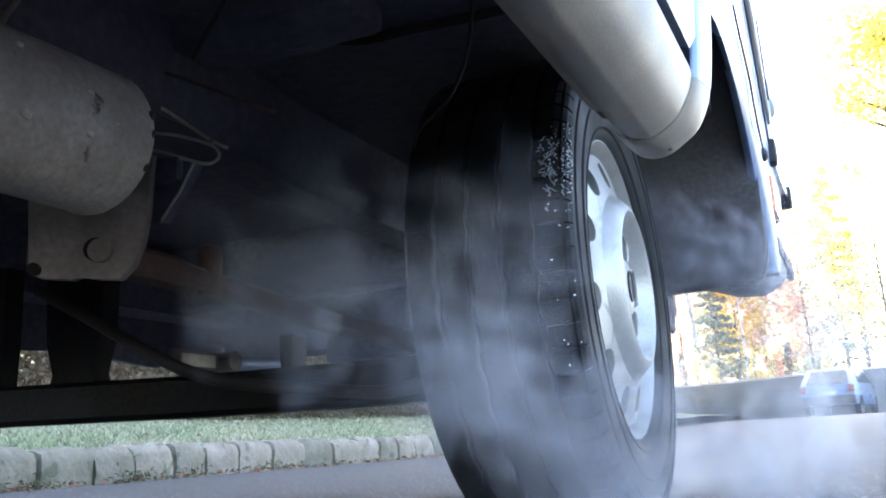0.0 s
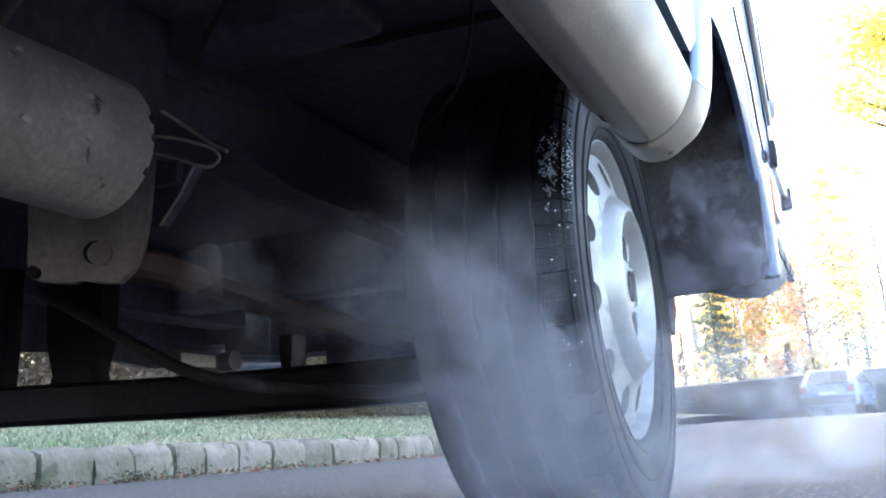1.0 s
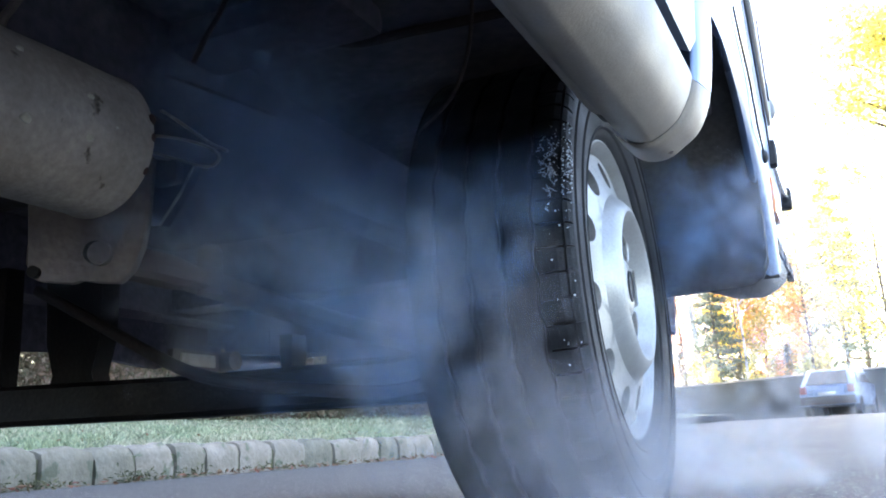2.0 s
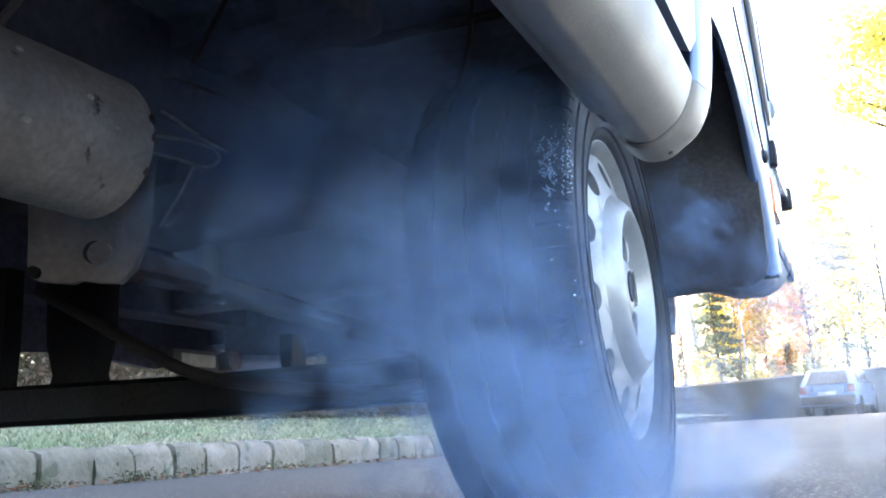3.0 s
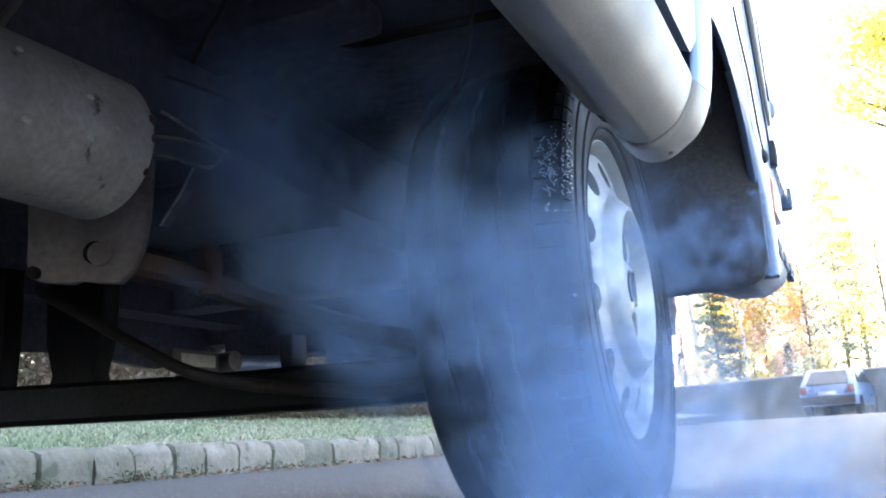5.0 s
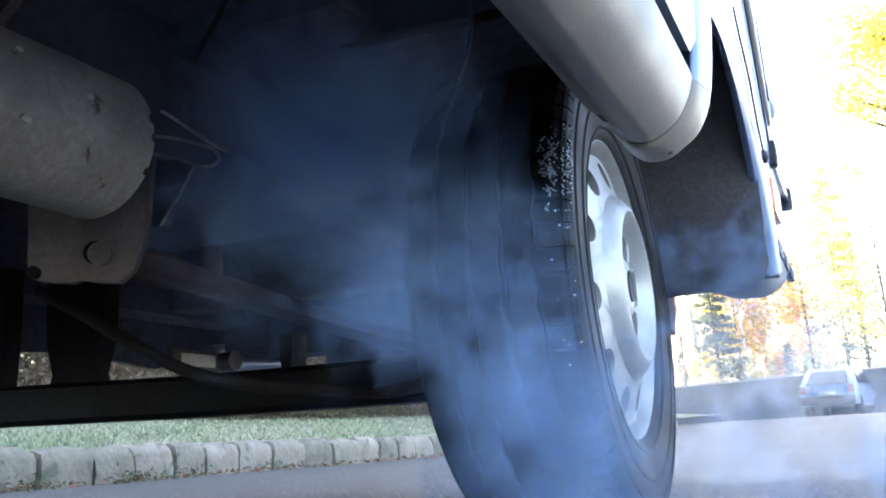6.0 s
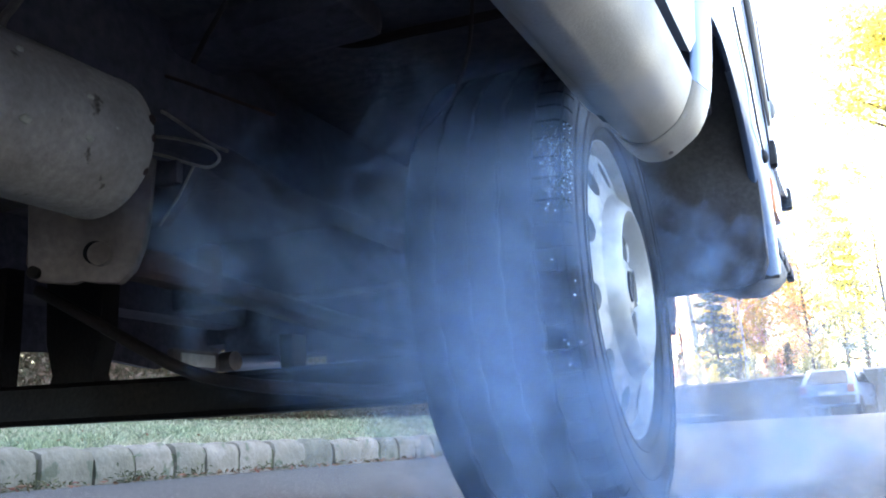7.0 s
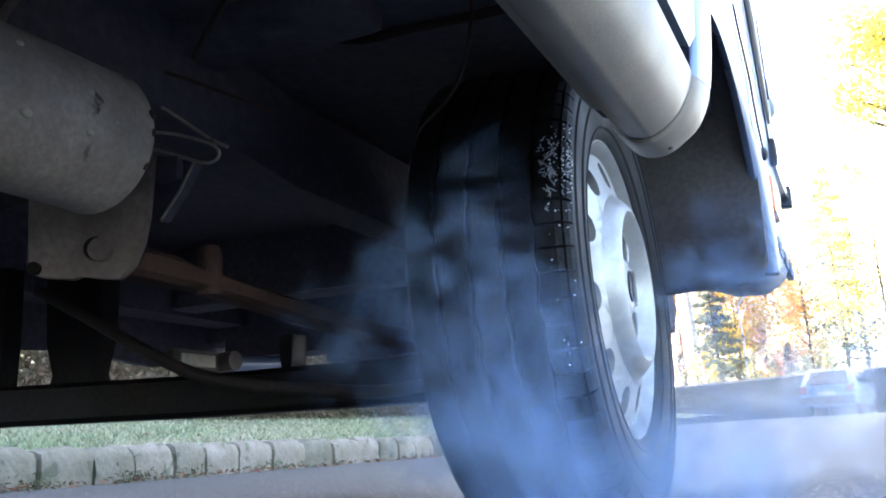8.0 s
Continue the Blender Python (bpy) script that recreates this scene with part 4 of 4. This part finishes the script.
            xx, aa = x + w * f + 0.001 * math.sin(q * 1.9 + k), a + bend * w * f / R * 2 + 0.0035 * math.sin(f * 4 + k)
            rr = shoulder(xx) + 0.0002
            pts.append((xx, rr * math.cos(aa), rr * math.sin(aa)))
        tube(bm, pts, [0.0002, 0.0005, 0.0007, 0.0005, 0.0008, 0.0005, 0.0002], 6)
    tagged(part("water_streaks", bm, WET_GLINT, tyre, "pale streaks that put wet highlights on the shoulder blocks"), kind="stuff")
    # steel rim
    bm = bmesh.new()
    lathe(bm, [(-0.006, 0.190), (0.000, 0.1965), (0.004, 0.197), (0.005, 0.194), (0.000, 0.190), (-0.008, 0.186), (-0.014, 0.181), (-0.035, 0.177), (-0.05, 0.174), (-0.15, 0.172), (-0.16, 0.19)], 96)
    part("rim", bm, WHEEL_SILVER, hub, "silver steel rim")
    # disc with twelve round holes in a ring
    bm = bmesh.new()
    holes, r0, r1, rh = 11, 0.122, 0.1785, 0.0185
    xa = lambda r: -0.008 + (0.1785 - r) * 0.30
    for h in range(holes):
        mid = radians(159) + 2 * math.pi * h / holes
        half = math.pi / holes
        n = 24
        edge, hole = [], []
        for i in range(n):
            f = 4.0 * i / n
            s, u = int(f), f - int(f)
            r, a = ((r1, -1 + 2 * u), (r1 + (r0 - r1) * u, 1), (r0, 1 - 2 * u), (r0 + (r1 - r0) * u, -1))[s]
            a = mid + a * half
            edge.append((xa(r), r * math.cos(a), r * math.sin(a)))
            ang = math.atan2((r - 0.152) / 0.026, (a - mid) / half)
            cy, ct = 0.152 + rh * math.sin(ang), rh * math.cos(ang)
            hole.append((xa(cy) - 0.001, cy * math.cos(mid) - ct * math.sin(mid), cy * math.sin(mid) + ct * math.cos(mid)))
        inner = [(x - 0.012, y, z) for x, y, z in hole]
        a, b, c = ([bm.verts.new(q) for q in ring] for ring in (edge, hole, inner))
        for i in range(n):
            j = (i + 1) % n
            bm.faces.new((a[i], a[j], b[j], b[i])), bm.faces.new((b[i], b[j], c[j], c[i]))
    lathe(bm, [(0.009, 0.122), (0.019, 0.113), (0.026, 0.105), (0.028, 0.098), (0.024, 0.092), (0.006, 0.082), (-0.006, 0.068), (-0.008, 0.05), (-0.008, 0.03)], 96)
    bmesh.ops.remove_doubles(bm, verts=bm.verts, dist=0.0005)
    disc = part("wheel_disc", bm, WHEEL_SILVER, hub, "silver wheel disc with round vent holes")
    bm = bmesh.new()
    lathe(bm, [(-0.014, 0.040), (0.008, 0.038), (0.013, 0.034), (0.015, 0.026), (0.0155, 0.001)], 48)
    cap = part("hub_cap", bm, WHEEL_SILVER, hub, "silver hub cap")
    for k in range(5):
        a = radians(151 + 72 * k)
        c = Vector((0.0, 0.056 * math.cos(a), 0.056 * math.sin(a)))
        t, rad = Vector((0, -math.sin(a), math.cos(a))), Vector((0, math.cos(a), math.sin(a)))

        def ring(x, s):
            pts = []
            for q in (2 * math.pi * i / 24 for i in range(24)):
                u, v = math.cos(q), math.sin(q)
                u, v = math.copysign(abs(u) ** 0.7, u), math.copysign(abs(v) ** 0.7, v)
                pts.append(c + Vector((x, 0, 0)) + t * 0.024 * s * u + rad * 0.019 * s * v)
            return pts
        bm = bmesh.new()
        loft(bm, [ring(x, s) for x, s in ((-0.02, 1.12), (0.008, 1.12), (0.012, 1.0), (0.010, 0.9), (-0.004, 0.86))], caps=False)
        socket = part("nut_socket", bm, WHEEL_SILVER, disc)
        bm = bmesh.new()
        # dark floor, the shade of the recess put into its colour
        loft(bm, [ring(-0.008, 0.9), ring(-0.003, 0.9)])
        part("socket_floor", bm, DARK_GAP, disc)
        bm = bmesh.new()
        loft(bm, [circle_at(c + Vector((-0.004, 0, 0)), (1, 0, 0), 0.0095, 6), circle_at(c + Vector((0.0055, 0, 0)), (1, 0, 0), 0.009, 6)])
        part("wheel_nut", bm, BLACK_STEEL, disc)
    bm = bmesh.new()
    rings = []
    for x, s in ((0.0150, 0.7), (0.0175, 0.66), (0.0165, 0.55)):
        rings.append([(x, 0.022 * s * math.cos(q), 0.030 * s * math.sin(q)) for q in (2 * math.pi * i / 28 for i in range(28))])
    loft(bm, rings)
    part("badge", bm, DARK_GAP, hub, "dark oval badge")
    bm = bmesh.new()
    lathe(bm, [(-0.055, 0.02), (-0.05, 0.15), (-0.06, 0.16), (-0.12, 0.16), (-0.13, 0.02)], 48)
    part("brake_drum", bm, BLACK_STEEL, hub)
    return hub


def axle(car):
    """Beam, arm, damper and the parts that stay with the wheels."""
    bm = bmesh.new()
    rings = []
    for x, z0, z1, y in ((-1.82, 0.188, 0.262, 1.17), (-1.4, 0.186, 0.255, 1.17), (-0.96, 0.178, 0.243, 1.17), (-0.60, 0.176, 0.240, 1.17), (-0.46, 0.176, 0.25, 1.17)):
        b = 0.008
        rings.append([(x, y - 0.035, z0 + b), (x, y - 0.027, z0), (x, y + 0.027, z0), (x, y + 0.035, z0 + b), (x, y + 0.035, z1 - b), (x, y + 0.027, z1), (x, y - 0.027, z1), (x, y - 0.035, z1 - b)])
    loft(bm, rings)
    beam = part("axle_beam", bm, BLACK_STEEL, car, "black steel axle beam")
    bm = bmesh.new()
    path = spline([(-0.80, 0.70, 0.345), (-0.707, 0.760, 0.328), (-0.675, 0.86, 0.312), (-0.645, 0.99, 0.292), (-0.60, 1.09, 0.272), (-0.52, 1.15, 0.25)], 5)
    rings = []
    for i, p in enumerate(path):
        w, h = 0.022, 0.012 + 0.004 * (i < 8)
        side = Vector((0.9, -0.35, 0))
        rings.append([p + side * w * a + Vector((0, 0, h * b)) for a, b in ((-1, -0.6), (-0.7, -1), (0.7, -1), (1, -0.6), (1, 0.6), (0.7, 1), (-0.7, 1), (-1, 0.6))])
    loft(bm, rings)
    arm = part("suspension_arm", bm, RUST, car, "rusty brown suspension arm")
    bm = bmesh.new()
    tube(bm, [(-0.672, 0.838, 0.30), (-0.671, 0.836, 0.350), (-0.671, 0.835, 0.357), (-0.671, 0.835, 0.360)], [0.0145, 0.0145, 0.012, 0.004], 18)
    part("bump_stop", bm, RUST, arm)
    bm = bmesh.new()
    tube(bm, spline([(-1.22, 1.08, 0.40), (-1.061, 1.060, 0.325), (-0.967, 1.050, 0.279), (-0.878, 1.055, 0.237), (-0.783, 1.075, 0.213), (-0.685, 1.100, 0.200), (-0.599, 1.120, 0.192), (-0.52, 1.125, 0.20)], 6), 0.0095, 12)
    part("anti_roll_bar", bm, OLD_STEEL, car, "dark steel anti-roll bar")
    # lower damper seen through the gap
    bm = bmesh.new()
    box(bm, (-1.262, 1.44, 0.292), (-1.246, 1.585, 0.334), 0.004)
    mount = part("damper_mount", bm, BRACKET_STEEL, car, "pale steel damper mount")
    bm = bmesh.new()
    box(bm, (-1.25, 1.462, 0.300), (-1.242, 1.570, 0.326), 0.003)
    part("mount_plate", bm, CHIP, mount)
    bm = bmesh.new()
    tube(bm, [(-1.262, 1.612, 0.316), (-1.22, 1.608, 0.316)], 0.021, 20)
    part("bush", bm, BRACKET_STEEL, mount)
    bm = bmesh.new()
    tube(bm, [(-1.242, 1.62, 0.312), (-1.24, 1.70, 0.316), (-1.24, 1.83, 0.324)], [0.020, 0.020, 0.019], 18)
    part("damper_tube", bm, PAINT, mount)
    # dark brackets that reach up from the beam to the body
    for x, w, y, tall in ((-1.435, 0.016, 1.20, 1.0), (-1.255, 0.058, 1.21, 1.0), (-0.80, 0.010, 1.20, 0.25)):
        bm = bmesh.new()
        loft(bm, [[(x - w * s, y - 0.02, z), (x + w * s, y - 0.02, z), (x + w * s, y + 0.02, z), (x - w * s, y + 0.02, z)] for z, s in ((0.235, 1.0), (0.235 + 0.035 * tall, 0.8), (0.235 + 0.095 * tall, 1.1), (0.235 + 0.245 * tall, 1.2))])
        part("spring_seat", bm, BLACK_STEEL, car)


def upper_body(body):
    """Closes the car above: sides, bonnet, windscreen slope and roof."""
    bm = bmesh.new()
    rings = []
    for y, z in ((-2.75, 1.0), (-2.70, 1.45), (-2.45, 1.80), (-1.2, 1.90), (0.3, 1.90), (0.9, 1.80), (1.55, 1.28), (1.95, 1.18), (2.12, 1.08), (2.15, 0.80)):
        t = min(1.0, (z - 0.6) / 1.3)
        half = 0.90 - 0.16 * max(0.0, t - 0.35)
        rings.append([(-1.035 - half + 0.0, y, 0.668), (-1.035 - half, y, z - 0.12 * t), (-1.035 - half + 0.10, y, z), (-1.035 + half - 0.10, y, z), (-1.035 + half, y, z - 0.12 * t), (-1.035 + half, y, 0.668)])
    loft(bm, rings)
    shell = part("upper_body", bm, PAINT, body, "silver upper body shell")
    bm = bmesh.new()
    loft(bm, [[(x, 0.92, 1.795), (x, 1.50, 1.335), (x, 1.48, 1.32), (x, 0.90, 1.78)] for x in (-1.68, -0.39)])
    part("windscreen", bm, DARK_GLASS, shell)


def car():
    root = new("car")
    root.location = (0, 0, 0)
    body = underbody(root)
    resonator(body), bracket(body), sill(body), fender(body), nose(body), upper_body(body)
    near = wheel(root)
    for x, y, turn in ((WHEEL_C.x, -1.43, 0), (-1.955, -1.43, 180), (-1.955, 1.17, 180)):
        copy_thing(near, pose(x, y, WHEEL_C.z, 0, 0, turn))
    axle(root)
    tagged(root, "silver car with steel wheels parked on the asphalt, engine running", "car")
    return body


# ---- smoke ----
def wisp_mesh(mat, seed):
    """One soft, curled veil of smoke of unit radius."""
    bm = bmesh.new()
    n = 12
    grid = []
    for i in range(n + 1):
        row = []
        for j in range(n + 1):
            u, v = 2 * i / n - 1, 2 * j / n - 1
            w = 0.12 * math.sin(seed) * (u * u + v * v) + 0.20 * noise.noise((u * 1.5 + seed, v * 1.5, seed * 5.0))
            row.append(bm.verts.new((u, v, w)))
        grid.append(row)
    for i in range(n):
        for j in range(n):
            if math.hypot(2 * (i + 0.5) / n - 1, 2 * (j + 0.5) / n - 1) < 1.0:
                bm.faces.new((grid[i][j], grid[i + 1][j], grid[i + 1][j + 1], grid[i][j + 1]))
    bmesh.ops.delete(bm, geom=[v for v in bm.verts if not v.link_faces], context="VERTS")
    return mesh_of("wisp", bm, mat)


def rate(t, steps):
    """The seconds from one puff to the next at t, from (start, interval) pairs."""
    return [gap for start, gap in steps if t >= start][-1]


def smoke():
    """Puffs that come down beside the inner wheel housing, roll along the tyre, through the arch and away over the road. Returns (object, rows)."""
    rng = random.Random(11)
    meshes = {m: [wisp_mesh(m, 3.7 * i + 1) for i in range(6)] for m in (GREY_SMOKE, BLUE_SMOKE, THIN_SMOKE)}
    streams = {
        # path, intervals, radii, life, stray, veils
        "tyre": ([(-0.72, 0.84, 0.98), (-0.60, 0.81, 0.52), (-0.54, 0.78, 0.41), (-0.47, 0.74, 0.345), (-0.40, 0.71, 0.285), (-0.325, 0.695, 0.22), (-0.25, 0.70, 0.145), (-0.14, 0.75, 0.065),
                  (0.10, 0.98, 0.0), (1.4, 2.4, 0.1), (3.2, 4.4, 0.3)],
                 ((-9, 9.0), (0.8, 0.052), (3.3, 0.085), (4.4, 0.055), (5.6, 0.10), (6.05, 9.0)), (0.085, 0.15), (3.1, 4.0), 0.055, 4),
        "tread": ([(-0.42, 1.25, 1.10), (-0.38, 1.08, 0.40), (-0.38, 0.90, 0.33), (-0.37, 0.79, 0.30), (-0.345, 0.74, 0.25), (-0.30, 0.715, 0.19), (-0.24, 0.71, 0.135), (-0.14, 0.75, 0.065),
                   (0.10, 0.98, 0.0), (1.4, 2.4, 0.1), (3.2, 4.4, 0.3)],
                  ((-9, 0.12), (1.2, 9.0), (5.5, 0.20), (6.0, 0.32)), (0.085, 0.14), (3.1, 4.0), 0.05, 4),
        "arch": ([(-0.55, 1.62, 1.05), (-0.44, 1.52, 0.32), (-0.33, 1.485, 0.31), (-0.22, 1.44, 0.385), (-0.14, 1.41, 0.37), (-0.05, 1.40, 0.35), (0.12, 1.5, 0.34), (0.9, 2.0, 0.4), (3.0, 3.9, 0.5)],
                 ((-9, 0.10), (1.3, 0.15), (5.2, 0.14), (6.0, 0.14)), (0.075, 0.125), (2.6, 3.4), 0.035, 3),
        "road": ([(-1.25, 3.9, 0.25), (-0.62, 2.1, 0.15), (-0.40, 1.95, 0.12), (-0.20, 2.1, 0.12), (0.06, 2.7, 0.17), (0.55, 3.4, 0.22), (2.9, 4.8, 0.3)],
                 ((-9, 0.20),), (0.22, 0.36), (3.2, 4.2), 0.08, 2)}
    flow = []
    drift = Vector((0.34, -0.94, 0.0)).to_track_quat("Z", "Y").to_matrix().to_4x4()    # the layers lie across the draught

    def along(line, s):
        f = min(max(s, 0.0), 0.9999) * (len(line) - 1)
        i = int(f)
        return line[i].lerp(line[i + 1], f - i)
    for way, (path, gaps, radii, lives, stray, veils) in streams.items():
        line = spline(path, 10)
        t0 = max(gaps[0][0], -3.6)
        while t0 < 7.4:
            blue = t0 > 0.6
            mat = THIN_SMOKE if way == "road" else BLUE_SMOKE if blue else GREY_SMOKE
            ob = new("smoke_puff")
            r = rng.uniform(*radii)
            tagged(ob, "thin blue exhaust smoke drifting past the wheel" if blue else "thin grey exhaust smoke drifting past the wheel", "smoke", "exhaust smoke")
            for k in range(veils):
                w = part("wisp", rng.choice(meshes[mat]), mat, ob)
                size = r * rng.uniform(0.75, 1.1)
                w.matrix_basis = Matrix.LocRotScale([r * rng.uniform(-0.55, 0.55) for _ in range(3)], Euler((rng.uniform(-0.7, 0.7), rng.uniform(-0.7, 0.7), rng.uniform(0, 6.28))),
                                                    (size * rng.uniform(1.0, 1.35), size * rng.uniform(0.8, 1.0), size))
            life = rng.uniform(*lives)
            off = Vector((rng.gauss(0, stray), rng.gauss(0, stray * 0.5), rng.gauss(0, stray)))
            # the thick blue smoke also spreads further from the tyre
            wide = 1.35 if way == "tyre" else 1.0
            lift = rng.uniform(-0.04, 0.14 if 1.7 < t0 < 5.6 else 0.05) if way == "tyre" else 0.0
            spin, a0 = rng.uniform(-35, 35), rng.uniform(0, 360)
            tilt = rng.uniform(-14, 14)
            ph = [rng.uniform(0, 6.28) for _ in range(3)]
            rows = []
            for k in range(33):
                tt = 0.25 * k
                sc = min(max((tt - t0) / life, 0.0), 1.0)
                near = math.sin(math.pi * min(max((sc - 0.05) / 0.8, 0.0), 1.0))
                p = along(line, sc) + off * wide * (0.3 + 0.9 * near)
                p += Vector((math.sin(tt * 2.1 + ph[0]), 0.6 * math.sin(tt * 2.6 + ph[1]), math.sin(tt * 2.3 + ph[2]))) * 0.02 * near
                if way in ("tyre", "tread") and 0.08 < sc < 0.75:    # stays before the tyre, under the sill and above the axle beam
                    p.z += lift * min(max((0.62 - sc) / 0.25, 0.0), 1.0) * near
                    if way == "tyre":
                        p.y = min(p.y, 0.76 + 0.5 * max(0.0, -0.48 - p.x))
                    p.z = min(p.z, (0.47 if sc > 0.2 else 1.0) - 0.4 * r - (0.9 if 1.7 < t0 < 5.0 else 1.5) * max(0.0, p.x + 0.36))
                    low = min(max((0.25 - p.z) / 0.08, 0.0), 1.0)
                    p.x = max(p.x, -0.62 + low * (0.29 + 0.75 * r))
                    p.z = max(p.z, 0.20 + 0.75 * (-0.36 - p.x) if p.x < -0.36 else 0.09 + 1.0 * (-0.25 - p.x))
                p.z = max(p.z, -0.08 if way in ("tyre", "tread") and sc > 0.68 else 0.05)
                rows.append((tt, Matrix.Translation(p) @ drift @ pose(0, 0, 0, tilt, 0, a0 + spin * tt)))
            flow.append((ob, rows))
            gap = rate(t0, gaps)
            t0 = t0 + gap * rng.uniform(0.75, 1.25) if gap < 1 else min([a for a, _ in gaps if a > t0] + [9.0])
    return flow


def motions():
    rest, up = pose(0, 0, 0), lambda mm: pose(0, 0, 0.001 * mm * 1.08, -0.0004 * mm * 10)
    walk(BODY, [(0.0, up(3.4)), (0.2, up(3.9)), (0.5, up(3.9)), (0.6, up(3.4)), (0.7, up(0.6)), (0.9, up(0.4)), (1.0, rest), (1.3, up(0.5)), (1.6, up(0.4)), (3.0, rest), (4.5, up(-0.4)),
                (6.0, rest), (7.5, up(-0.3)), (7.6, up(0.2)), (7.7, up(3.2)), (7.8, up(3.4)), (7.9, up(4.2)), (8.0, up(4.4))])
    for ob, rows in FLOW:
        walk(ob, rows)


setting()
kerb()
grass()
far_wall()
trees()
woods()
distant_car()
BODY = car()
FLOW = smoke()
motions()
